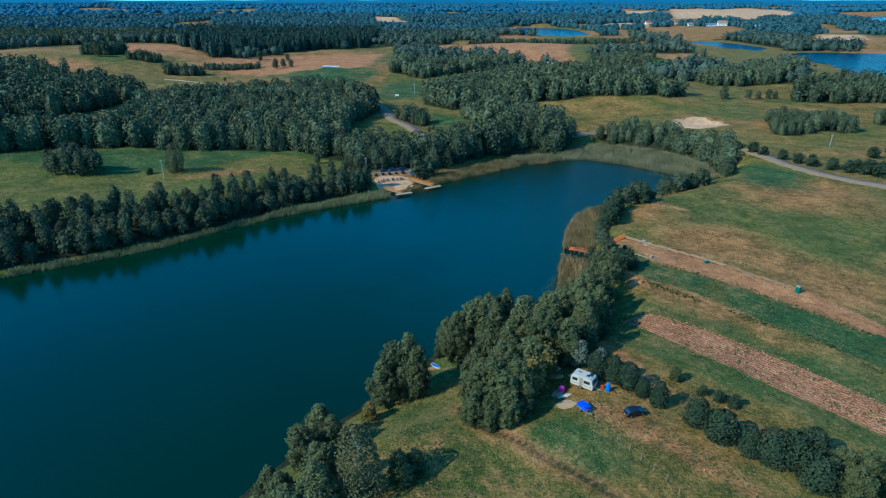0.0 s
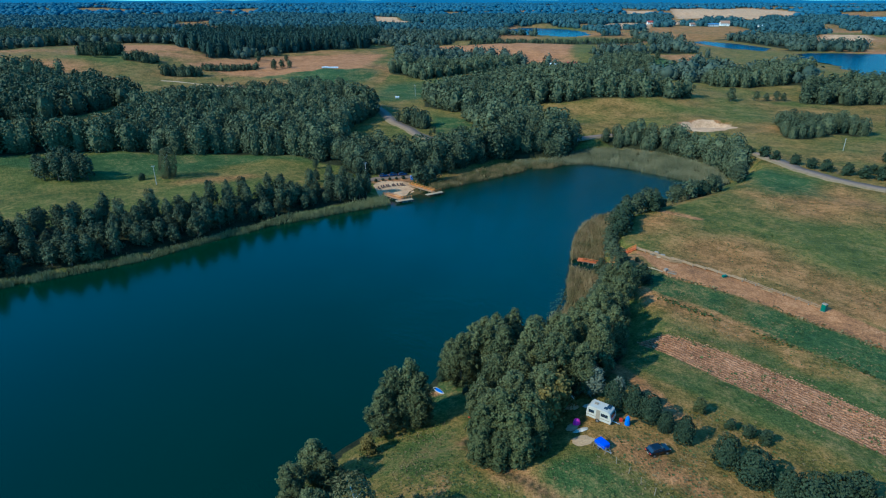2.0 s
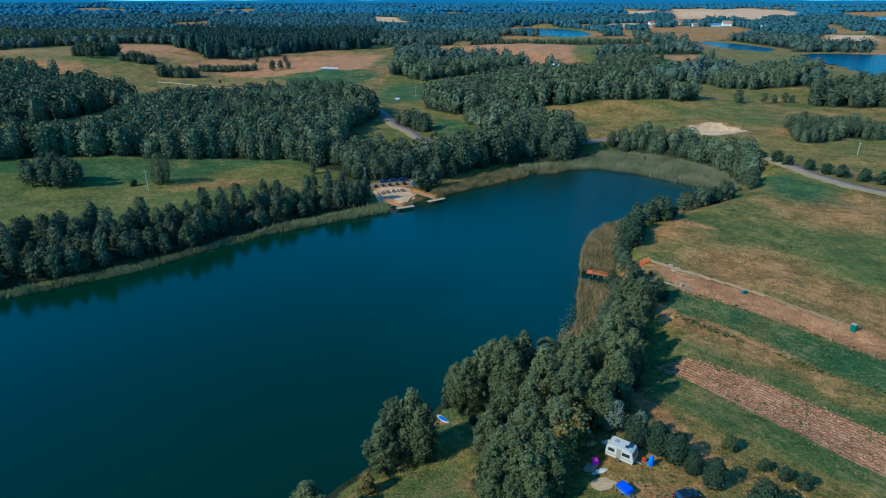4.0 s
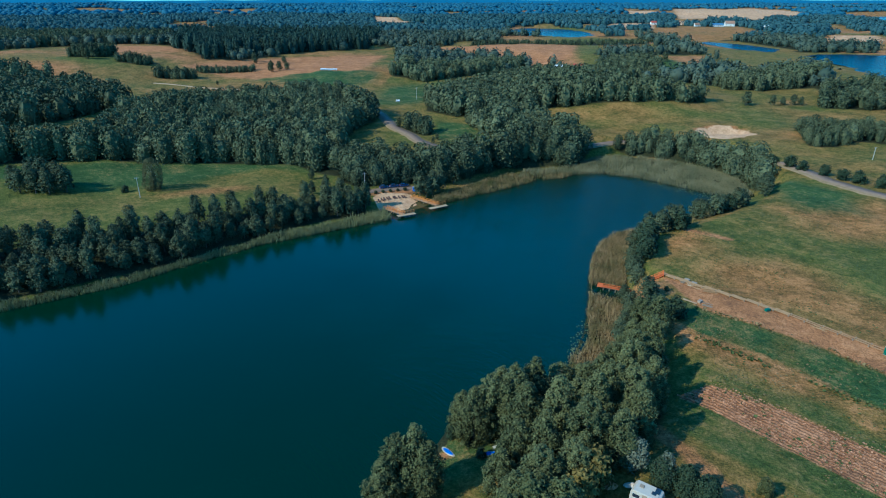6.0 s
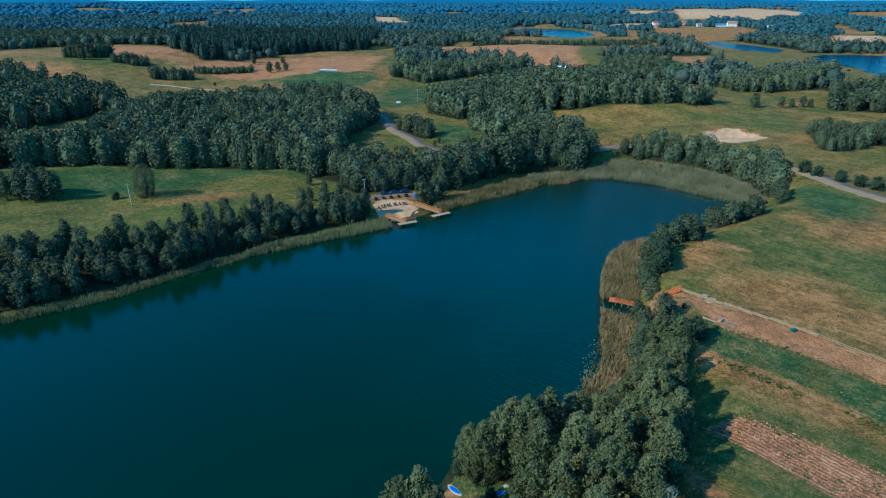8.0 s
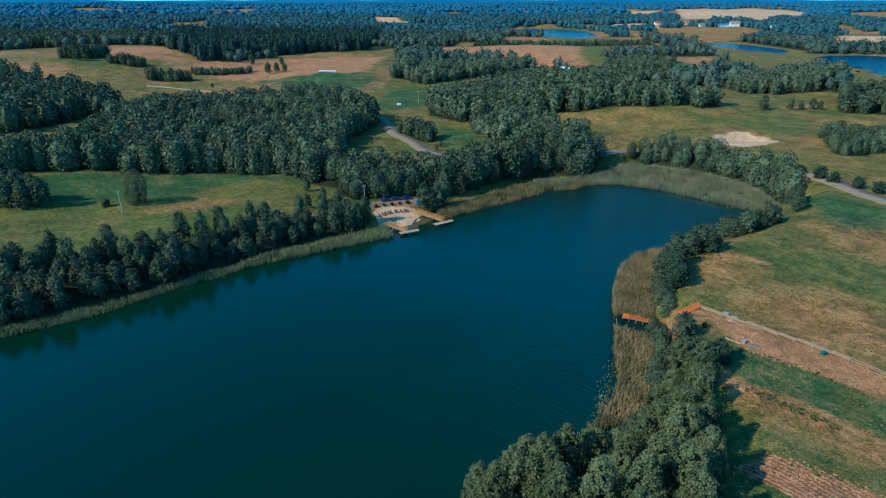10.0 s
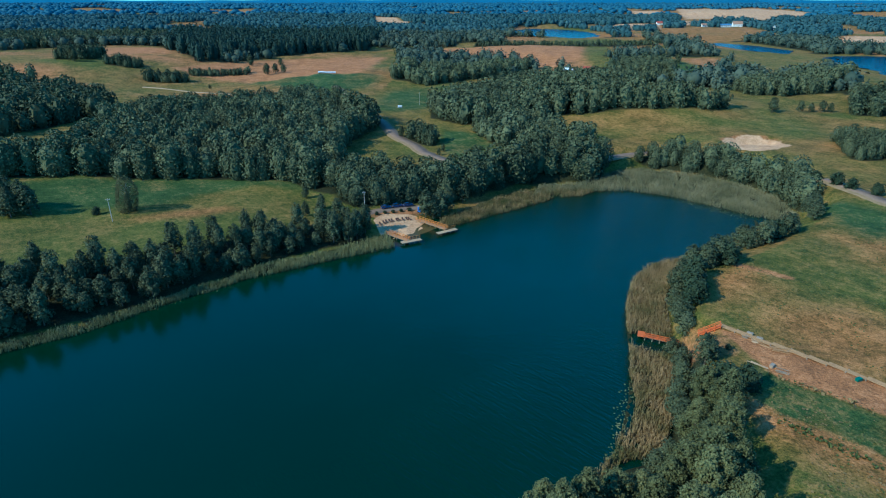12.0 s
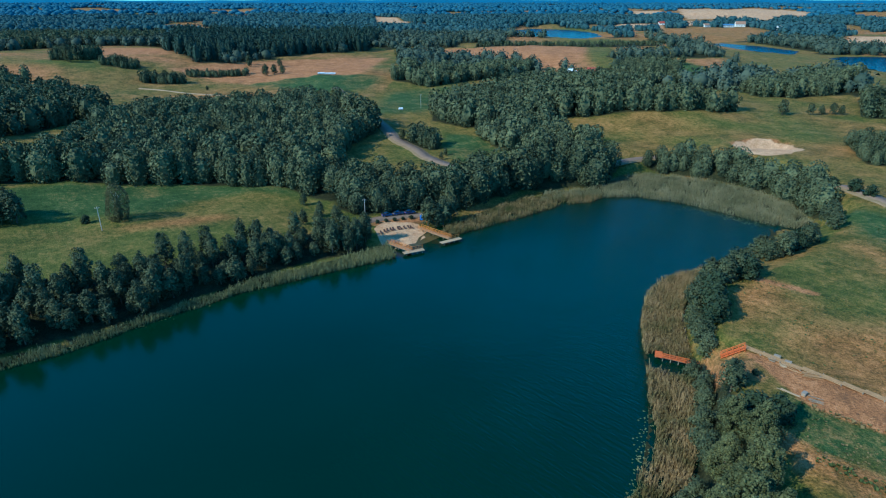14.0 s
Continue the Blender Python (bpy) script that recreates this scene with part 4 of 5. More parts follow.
CLUMPS = [full_crown(120 + k, (0.9, 1.15, 0.8, 1.0, 1.3)[k], 54, 0.165, 6, 4, 0.36, 0.35, 10, 0.68, 0.15) for k in range(5)]
LUMPS = [full_crown(130 + k, (1.1, 1.5, 0.95, 1.3, 1.7)[k], 20, 0.24, 6, 3, 0.36, 0.45, 7, 0.80) for k in range(5)]
SWELLS = [full_crown(140 + k, (2.0, 2.6, 1.7, 2.3)[k], 4, 0.3, 6, 3, 0.4, 0.4, 7, 0.98) for k in range(4)]
for k, (outline, gap, tall, kind) in enumerate(WOODS):
    p = fill(outline, gap, 200 + k)
    p = p[~inside(GLADE, p[:, 0], p[:, 1])]
    rng = np.random.RandomState(k)
    h = tall * rng.uniform(0.68, 1.12, len(p))
    far = np.mean([q[1] for q in outline]) > 375
    if kind == "pine":
        wood_mesh("pine_wood", p, h, PINES, "dark pine wood beyond the fields", LEAF_PINE, k)
    else:
        rim = edge_distance(outline, p[:, 0], p[:, 1]) < 1.1 * gap
        wood_mesh("woodland", p, h, INNER_FAR if far else INNER, "dense mixed broadleaf woodland", LEAF_WOOD, k, rim, RIM_FAR if far else RIM)


def far_woods(r0, r1, gap, tall, seed, name, material, label, kinds):
    rng = np.random.RandomState(seed)
    reach = r1 * 0.95
    gx, gy = np.meshgrid(np.arange(-reach, reach, gap), np.arange(r0 * 0.7, r1, gap))
    x, y = gx.ravel() + rng.uniform(-0.5, 0.5, gx.size) * gap, gy.ravel() + rng.uniform(-0.5, 0.5, gx.size) * gap
    r = np.hypot(x, y)
    keep = (r > r0) & (r < r1) & (np.abs(x) < 0.80 * y + 50)
    x, y = x[keep], y[keep]
    keep = far_wood(x, y)
    for outline, g, h, kind in WOODS:
        keep &= ~inside(outline, x, y)
    p = np.c_[x[keep], y[keep]]
    wood_mesh(name, p, tall * rng.uniform(0.7, 1.2, len(p)), kinds, label, material, seed)


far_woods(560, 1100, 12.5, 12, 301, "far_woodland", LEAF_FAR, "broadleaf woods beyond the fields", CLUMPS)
# the two outer rings take leaves already tinted with haze blue
far_woods(1100, 2000, 14, 11, 302, "far_woodland", LEAF_MIDFAR_HAZE, "far woods with haze blue in the leaf colour", LUMPS)
far_woods(2000, 4700, 30, 11, 303, "far_woodland", LEAF_DISTANT_HAZE, "far woods with haze blue in the leaf colour", SWELLS)


def far_hills():
    """Plain hills that close the view at the horizon, haze painted in as blue."""
    xs = np.linspace(-5200, 5200, 260)
    top = 98 + 7.0 * waves(xs, xs * 0.3, 1700, 51) + 3.0 * waves(xs, xs * 0.2, 420, 52)
    v = np.concatenate([np.c_[xs, np.full(260, 4830.0), np.full(260, 20.0)], np.c_[xs, np.full(260, 4880.0), top], np.c_[xs, np.full(260, 4960.0), np.full(260, 20.0)]])
    i = np.arange(259)
    q = np.concatenate([np.c_[i, i + 1, i + 261, i + 260], np.c_[i + 260, i + 261, i + 521, i + 520]])
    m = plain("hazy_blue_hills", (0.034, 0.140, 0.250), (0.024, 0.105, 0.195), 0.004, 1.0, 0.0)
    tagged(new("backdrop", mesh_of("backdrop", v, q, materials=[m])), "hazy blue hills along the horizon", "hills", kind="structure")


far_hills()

# ---- reeds ----
def reeds(name, bed, gap, tall, material, label, seed, wet=0.6):
    """A bed of upright blades in tufts."""
    rng = np.random.RandomState(seed)
    p = fill(bed, gap, seed, 0.5)
    p = p[(waves(p[:, 0], p[:, 1], 9, seed) + rng.uniform(-0.6, 0.6, len(p))) > -0.85]
    p = p[edge_distance([(42, 180.2), (51, 175.7)], p[:, 0], p[:, 1], False) > 1.7]
    p = p[edge_distance([(40, 177.4), (47, 174.2)], p[:, 0], p[:, 1], False) > 3.4 + 0.8 * waves(p[:, 0], p[:, 1], 5, 71)]
    n = len(p)
    z = np.maximum(land(p[:, 0], p[:, 1]), -0.3)
    h0 = tall * (1 + 0.22 * waves(p[:, 0], p[:, 1], 7, seed + 1)) * rng.uniform(0.75, 1.15, n)
    vs = []
    for k in range(4):
        a = rng.uniform(0, 6.28, n)
        r = rng.uniform(0, gap * 0.6, n)
        x, y = p[:, 0] + np.cos(a * 3) * r, p[:, 1] + np.sin(a * 3) * r
        h = h0 * rng.uniform(0.6, 1.05, n)
        w, lean = 0.03 + 0.02 * rng.rand(n), rng.normal(0, 0.16, (n, 2)) * h[:, None] + np.array([0.06, 0.02]) * h[:, None]
        c, s = np.cos(a) * w, np.sin(a) * w
        vs.append(np.stack([np.c_[x - c, y - s, z], np.c_[x + c, y + s, z], np.c_[x + lean[:, 0] + c, y + lean[:, 1] + s, z + h], np.c_[x + lean[:, 0] - c, y + lean[:, 1] - s, z + h]], 1).reshape(-1, 3))
        # a bent leaf and a plume on each stem
        for top, size in ((rng.uniform(0.55, 0.9, n), 0.30), (np.full(n, 1.0), 0.20)):
            q = np.c_[x + lean[:, 0] * top, y + lean[:, 1] * top, z + h * top]
            u = rng.normal(size=(n, 3))
            u /= np.linalg.norm(u, axis=1, keepdims=True)
            t = np.cross(u, rng.normal(size=(n, 3)))
            t /= np.linalg.norm(t, axis=1, keepdims=True)
            g = (size * rng.uniform(0.6, 1.3, n))[:, None]
            vs.append(np.stack([q - u * g * 0.5, q + t * g * 0.32, q + u * g * 0.6, q - t * g * 0.32], 1).reshape(-1, 3))
    v = np.concatenate(vs)
    tagged(new(name, mesh_of(name, v, np.arange(len(v)).reshape(-1, 4), materials=[material])), label, "reeds", kind="stuff")


reeds("reed_bed", REED_EAST, 0.45, 2.1, REED_TAN, "tall dry tan reeds standing in shallow water", 401)
reeds("reed_bed", REED_NORTH, 0.62, 2.2, REED_GREY, "wide bed of grey olive reeds round the bay", 402)
reeds("reed_bed", REED_WEST, 0.5, 2.2, REED_GREEN, "green reeds along the shore beside the beach", 403)
reeds("reed_bed", REED_BEACH, 0.58, 2.0, REED_TAN, "mixed dry reeds and sedge along the north shore", 404)
reeds("reed_fringe", [(-176, 136), (-133, 157.6), (-112, 170.6), (-102, 177), (-96, 181), (-90, 187), (-80, 198.2), (-72, 204.6), (-66, 211), (-67, 213.4), (-74, 207.8), (-82, 200.4), (-91, 190.6), (-98, 184), (-113, 174.4), (-134, 161.5), (-178, 141)], 0.5, 1.6, REED_GREEN, "narrow fringe of green reeds along the shore", 405)
reeds("reed_fringe", [(8, 125), (17, 129), (26, 137), (29, 146), (28, 146), (24.8, 139), (16, 131), (7, 127)], 0.7, 1.6, REED_TAN, "sparse dry reeds at the water's edge", 406)


def lily_pads(name, line, count, spread, seed):
    """Floating leaves in a loose drift along a shore."""
    rng = np.random.RandomState(seed)
    vs, ts = [], []
    a = np.array(line, float)
    for k in range(count):
        i = rng.randint(len(a) - 1)
        c = a[i] + (a[i + 1] - a[i]) * rng.rand() + rng.normal(0, spread, 2)
        r = rng.uniform(0.10, 0.22)
        ang = np.linspace(0, 6.283, 8)[:-1] + rng.rand()
        base = 8 * k
        vs.append(np.r_[[[c[0], c[1], 0.035]], np.c_[c[0] + r * np.cos(ang), c[1] + r * np.sin(ang), np.full(7, 0.02 + 0.02 * rng.rand())]])
        ts.append([[base, base + 1 + j, base + 1 + (j + 1) % 7] for j in range(7)])
    tagged(new(name, mesh_of(name, np.concatenate(vs), tris=np.concatenate(ts), materials=[REED_GREEN])), "scattered floating water lily leaves", "lily pads", kind="stuff")


lily_pads("lily_pads", [(-118, 171), (-95, 185), (-80, 197), (-68, 210), (-58, 219), (-40, 229)], 110, 0.8, 411)
lily_pads("lily_pads", [(90, 290), (102, 277), (110, 268)], 200, 2.0, 412)
lily_pads("lily_pads", [(34.5, 162), (30, 151), (26.5, 142), (24, 137)], 170, 0.8, 413)

# ---- roads ----
ASPHALT = plain("asphalt", (0.25, 0.165, 0.115), (0.15, 0.098, 0.070), 0.4, 0.9, 0.2)
VERGE = plain("gravel_verge", (0.28, 0.18, 0.105), (0.13, 0.10, 0.05), 0.5, 0.95, 0.1)


LANE = plain("pale_sand_lane", (0.50, 0.33, 0.20), (0.34, 0.22, 0.13), 0.4, 0.95, 0.1)


def strip(name, line, width, material, label, lift=0.12, step=3.0, kind="road"):
    """A road laid along a line over the ground, with soft bends and low shoulders."""
    pts = [Vector((*p, 0)) for p in line]
    path = []
    for i in range(len(pts) - 1):
        p0, p1, p2, p3 = pts[max(i - 1, 0)], pts[i], pts[i + 1], pts[min(i + 2, len(pts) - 1)]
        n = max(2, int((p2 - p1).length / step))
        for k in range(n):
            t = k / n
            path.append(0.5 * ((2 * p1) + (p2 - p0) * t + (2 * p0 - 5 * p1 + 4 * p2 - p3) * t * t + (3 * p1 - p0 - 3 * p2 + p3) * t ** 3))
    path.append(pts[-1])
    vs, qs = [], []
    ground = [float(g) for g in land([p.x for p in path], [p.y for p in path])]
    for i, p in enumerate(path):
        d = (path[min(i + 1, len(path) - 1)] - path[max(i - 1, 0)]).normalized()
        n = Vector((-d.y, d.x, 0))
        zc = ground[i] + lift
        for k, drop in ((-0.58, 0.5), (-0.5, 0), (0, -0.05), (0.5, 0), (0.58, 0.5)):
            q = p + n * width * k
            vs.append((q.x, q.y, zc - drop))
        if i:
            a = 5 * (i - 1)
            qs += [[a + j, a + j + 1, a + j + 6, a + j + 5] for j in range(4)]
    tagged(new(name, mesh_of(name, np.array(vs), qs, materials=[material], smooth_faces=True)), label, kind, kind="structure")


ROAD = [(-95, 560), (-73, 506), (-54, 449), (-40, 408), (-33, 385), (-21, 364), (-13, 345), (2, 330), (30, 322), (60, 330), (80, 345), (101, 352), (124, 336), (139, 314), (145, 292), (150, 268), (156, 242), (172, 222), (215, 172), (300, 60)]
strip("verge", ROAD, 7.0, VERGE, "sandy gravel verge beside the asphalt road", 0.34)
strip("road", ROAD, 4.4, ASPHALT, "grey asphalt country road with worn edges", 0.5)
strip("lane", [(-252, 553), (-226, 552), (-184, 533), (-128, 514), (-100, 507)], 2.8, LANE, "pale sandy farm lane across the fields", 0.25, 8.0)
strip("parking", [(-40, 264), (-35, 268), (-26, 273), (-15, 276.5)], 5.0, ASPHALT, "shaded asphalt parking strip behind the beach", 0.12)

# ---- the beach ----
TIMBER = plain("orange_timber", (0.60, 0.22, 0.05), (0.42, 0.14, 0.034), 2.0, 0.75)
TIMBER_RED = plain("red_orange_timber", (0.62, 0.140, 0.035), (0.42, 0.09, 0.025), 2.0, 0.75)
DECK = plain("pale_decking", (0.47, 0.32, 0.19), (0.31, 0.205, 0.12), 1.5, 0.85)
POST = plain("grey_post", (0.30, 0.22, 0.15), (0.17, 0.125, 0.085), 2.0, 0.9)
DARK_WOOD = plain("dark_lounger_wood", (0.10, 0.055, 0.04), (0.055, 0.03, 0.025), 2.0, 0.7)


def rail_run(root, a, b, z, material, posts):
    """A railing: posts, a top rail and a middle rail."""
    a, b = Vector((*a, z)), Vector((*b, z))
    for k in range(posts):
        p = a.lerp(b, k / (posts - 1))
        part("post", box(bmesh.new(), (0.12, 0.12, 1.15), (p.x, p.y, z + 0.55), bevel=0.015), material, root)
    turn = math.degrees(math.atan2(b.y - a.y, b.x - a.x))
    c, n = (a + b) / 2, (b - a).length
    for name, h, s in (("top_rail", 1.1, 0.14), ("middle_rail", 0.6, 0.12), ("kick_rail", 0.2, 0.12)):
        part(name, box(bmesh.new(), (n, 0.07, s), (c.x, c.y, z + h), (0, 0, turn), 0.012), material, root)


def planked(name, a, b, width, z, material, root, plank=0.3, label=""):
    """A deck of cross planks on two beams, from a to b."""
    a, b = Vector((*a, z)), Vector((*b, z))
    d = (b - a).normalized()
    turn, n = math.degrees(math.atan2(d.y, d.x)), (b - a).length
    bm = bmesh.new()
    count = max(2, int(n / plank))
    for k in range(count):
        p = a + d * (n * (k + 0.5) / count)
        box(bm, (n / count * 0.88, width + random.uniform(-0.03, 0.03), 0.06), (p.x, p.y, z + random.uniform(-0.008, 0.008)), (0, 0, turn))
    deck = part(name, bm, material, root, label)
    side = Vector((-d.y, d.x, 0))
    for s in (-0.38, 0.38):
        c = (a + b) / 2 + side * width * s
        part("beam", box(bmesh.new(), (n, 0.12, 0.18), (c.x, c.y, z - 0.13), (0, 0, turn), 0.01), POST, root)
    return deck


def piles(root, a, b, count, z, depth=2.6, width=1.4):
    a, b = Vector((*a, 0)), Vector((*b, 0))
    d = (b - a).normalized()
    side = Vector((-d.y, d.x, 0)) * width / 2
    for k in range(count):
        for s in (-1, 1):
            p = a.lerp(b, (k + 0.5) / count) + side * s
            part("pile", tube(bmesh.new(), (p.x, p.y, z - depth), (p.x, p.y, z - 0.05), 0.11), POST, root)


def pier(shore, sea, left, right, rail, label):
    """A wooden pier: a walkway with rails and a cross platform at its end."""
    root = thing("pier", Matrix(), label, "pier", "bathing piers at the beach")
    planked("walkway", shore, sea, 1.7, 0.9, DECK, root)
    planked("platform", left, right, 2.0, 0.9, DECK, root)
    d = (Vector(sea) - Vector(shore)).normalized()
    n = Vector((-d.y, d.x)) * 0.8
    for s in (-1, 1):
        rail_run(root, Vector(shore) + n * s, Vector(sea) + n * s, 0.93, rail, 7)
    piles(root, shore, sea, 3, 0.9)
    piles(root, left, right, 4, 0.9)
    e = (Vector(right) - Vector(left)).normalized()
    back = Vector((-e.y, e.x)) * 0.95
    rail_run(root, Vector(left).lerp(Vector(right), 0.45) + back, Vector(right) + back * 0.98, 0.93, rail, 4)


pier((-25.4, 248.8), (-17.6, 241.8), (-20.0, 239.8), (-13.4, 243.2), TIMBER, "wooden bathing pier with orange railings and pale deck")
pier((-15.4, 263.0), (-4.8, 252.8), (-7.9, 248.6), (-1.1, 253.2), TIMBER, "wooden bathing pier with orange railings and pale deck")


def lounger():
    root = thing("sun_lounger", Matrix(), "low dark brown wooden lounger on the sand", "lounger", "loungers on the beach")
    part("seat", box(bmesh.new(), (1.3, 0.65, 0.08), (0.1, 0, 0.3), bevel=0.015), DARK_WOOD, root)
    part("backrest", box(bmesh.new(), (0.8, 0.65, 0.07), (-0.8, 0, 0.55), (0, 40, 0), 0.015), DARK_WOOD, root)
    for x in (-0.4, 0.65):
        for y in (-0.28, 0.28):
            part("leg", box(bmesh.new(), (0.08, 0.08, 0.3), (x, y, 0.13)), DARK_WOOD, root)
    return root


first = lounger()
for k, (x, y) in enumerate([(-28.6, 257.2), (-27.4, 258.4), (-26.7, 259.4), (-25.4, 260.2), (-24.6, 260.8), (-23.0, 261.6), (-22.2, 262.2), (-20.8, 262.6), (-19.4, 263.2), (-18.4, 263.4)]):
    m = pose(x, y, float(land(x, y)) + 0.02, 0, 0, -62 + 9 * math.sin(k * 2.3))
    if k:
        copy_thing(first, m)
    else:
        first.matrix_basis = m

# ---- the dock, ramp and boardwalk on the east shore ----
dock = thing("dock", Matrix(), "red-orange wooden fishing dock on posts", "dock")
planked("deck", (42.6, 179.8), (50.2, 176.0), 1.5, 1.0, TIMBER_RED, dock)
planked("platform", (42.0, 178.8), (43.0, 181.4), 1.6, 1.02, TIMBER_RED, dock)
piles(dock, (42.6, 179.8), (50.2, 176.0), 5, 1.0, 2.2, 1.2)
rail_run(dock, (42.9, 178.8), (49.8, 175.4), 1.0, TIMBER_RED, 6)

ramp_ob = thing("ramp", Matrix(), "orange wooden stair ramp climbing the bank", "ramp")
lo, hi = Vector((52.0, 171.2, 6.3)), Vector((56.0, 170.0, 9.2))
for k in range(12):
    p = lo.lerp(hi, (k + 0.5) / 12)
    part("tread", box(bmesh.new(), (0.46, 1.15, 0.07), p, (0, 0, -17)), TIMBER_RED, ramp_ob)
for s in (-0.6, 0.6):
    off = Vector((0.29 * s, 0.96 * s, 0))
    for k in range(5):
        p = lo.lerp(hi, k / 4) + off
        g = float(land(p.x, p.y))
        part("post", box(bmesh.new(), (0.11, 0.11, p.z + 0.85 - min(g, p.z) + 0.3), (p.x, p.y, (p.z + 0.85 + min(g, p.z) - 0.3) / 2)), TIMBER_RED, ramp_ob)
    for name, h, r in (("handrail", 0.8, 0.065), ("middle_rail", 0.45, 0.05), ("stringer", -0.08, 0.1)):
        part(name, tube(bmesh.new(), lo + off + Vector((0, 0, h)), hi + off + Vector((0, 0, h)), r), TIMBER_RED, ramp_ob)

BOARD = plain("raw_pale_boards", (0.43, 0.245, 0.112), (0.25, 0.140, 0.065), 1.2, 0.85)
walkway = thing("boardwalk", Matrix(), "half-built pale timber boardwalk along bare soil", "boardwalk")
LINE = [(56.2, 170.8), (63.4, 162.0), (70.0, 153.6), (76.0, 145.4), (81.9, 137.0), (86.8, 129.6)]
for i, (a, b) in enumerate(zip(LINE, LINE[1:])):
    d = (Vector(b) - Vector(a)).normalized()
    side = Vector((-d.y, d.x))
    for k in range(3):
        p, q = Vector(a).lerp(Vector(b), k / 3), Vector(a).lerp(Vector(b), (k + 1) / 3)
        for off, wide in (((-0.56, 0.42), (-0.04, 0.36), (0.48, 0.42)) if i < 3 else ((-0.42, 0.26), (0.42, 0.26))):
            c = (p + q) / 2 + side * off
            zc = float(land(c.x, c.y)) + 0.32 + 0.06 * math.sin(3.1 * k + i)
            part("board", box(bmesh.new(), ((q - p).length * 0.985, wide, 0.10), (c.x, c.y, zc), (0, 0, math.degrees(math.atan2(d.y, d.x)) + 0.6 * math.sin(5 * k + i)), 0.02), BOARD, walkway)
        for off in (-0.7, 0.7):
            c = p + side * off
            part("footing", box(bmesh.new(), (0.22, 0.22, 0.8), (c.x, c.y, float(land(c.x, c.y)) + 0.02), (0, 0, 30)), POST, walkway)

# ---- camp on the east bank ----
WHITE = plain("white_panel", (0.52, 0.46, 0.385), (0.41, 0.36, 0.30), 1.5, 0.35, 0.5)
GREY_TRIM = plain("grey_trim", (0.33, 0.25, 0.18), None, 3, 0.6)
GLASS = plain("dark_glass", (0.02, 0.03, 0.045), (0.012, 0.018, 0.03), 2, 0.06, 0.8)
RUBBER = plain("tyre_rubber", (0.025, 0.025, 0.027), None, 4, 0.85)
STEEL = plain("galvanised_steel", (0.45, 0.46, 0.47), (0.3, 0.31, 0.32), 4, 0.4, 0.5, 0.8)
BLUE_TARP = plain("blue_tarpaulin", (0.008, 0.075, 0.62), (0.006, 0.05, 0.44), 1.5, 0.45, 0.4, relief=0.03)
BLUE_TENT = plain("blue_nylon", (0.02, 0.16, 0.62), (0.014, 0.10, 0.44), 2, 0.6)
BLACK_PAINT = plain("black_car_paint", (0.006, 0.007, 0.010), (0.004, 0.005, 0.007), 2, 0.12, 0.7)
MAGENTA = plain("magenta_nylon", (0.90, 0.035, 0.36), (0.7, 0.02, 0.27), 2, 0.6)
RED = plain("red_plastic", (0.60, 0.05, 0.025), None, 3, 0.5)
PALE_SHEET = plain("pale_groundsheet", (0.44, 0.28, 0.155), (0.28, 0.175, 0.095), 1.2, 0.8, relief=0.04)
WHITE_SHEET = plain("white_tarpaulin", (0.56, 0.46, 0.37), (0.38, 0.30, 0.23), 1.5, 0.6, relief=0.05)
GREEN_CABIN = plain("green_plastic", (0.012, 0.13, 0.085), (0.008, 0.085, 0.055), 2, 0.5)


def on_ground(x, y, turn=0.0, lift=0.0):
    return pose(x, y, float(land(x, y)) + lift, 0, 0, turn)


def extruded(profile, width, bevel=0.0):
    """A side profile in x and z, pushed out to a width along y."""
    bm = bmesh.new()
    a = [bm.verts.new((x, -width / 2, z)) for x, z in profile]
    f = bm.faces.new(a)
    r = bmesh.ops.extrude_face_region(bm, geom=[f])
    bmesh.ops.translate(bm, vec=(0, width, 0), verts=[v for v in r["geom"] if isinstance(v, bmesh.types.BMVert)])
    bmesh.ops.recalc_face_normals(bm, faces=bm.faces[:])
    if bevel:
        bmesh.ops.bevel(bm, geom=bm.edges[:], offset=bevel, segments=2, affect="EDGES", profile=0.6)
    return bm


def wheel(root, x, y, r, w=0.2):
    t = part("tyre", tube(bmesh.new(), (x, y - w / 2, r), (x, y + w / 2, r), r, sides=20), RUBBER, root)
    part("rim", tube(bmesh.new(), (x, y - w / 2 - 0.01, r), (x, y + w / 2 + 0.01, r), r * 0.6, sides=14), STEEL, t)


caravan = thing("caravan", on_ground(25.4, 89.2, -36) @ Matrix.Scale(1.06, 4), "white touring caravan parked on dry grass", "caravan", "")
part("body", extruded([(-1.95, 0.45), (1.95, 0.45), (2.05, 1.1), (1.72, 2.25), (1.3, 2.45), (-1.6, 2.45), (-1.95, 2.1), (-2.03, 1.2)], 2.15, 0.07), WHITE, caravan)
part("stripe", box(bmesh.new(), (3.6, 2.162, 0.12), (0, 0, 0.95)), GREY_TRIM, caravan)
for x, w in ((-1.2, 0.9), (0.9, 1.1)):
    for s in (-1, 1):
        part("window", box(bmesh.new(), (w, 0.03, 0.55), (x, s * 1.085, 1.65), bevel=0.01), GLASS, caravan)
part("window", box(bmesh.new(), (0.03, 1.5, 0.6), (1.915, 0, 1.70), (0, -16, 0), 0.01), GLASS, caravan)
part("window", box(bmesh.new(), (0.03, 1.3, 0.55), (-2.0, 0, 1.65), (0, 3, 0), 0.01), GLASS, caravan)
part("door", box(bmesh.new(), (0.65, 0.03, 1.75), (-0.1, -1.087, 1.4), bevel=0.01), GREY_TRIM, caravan)
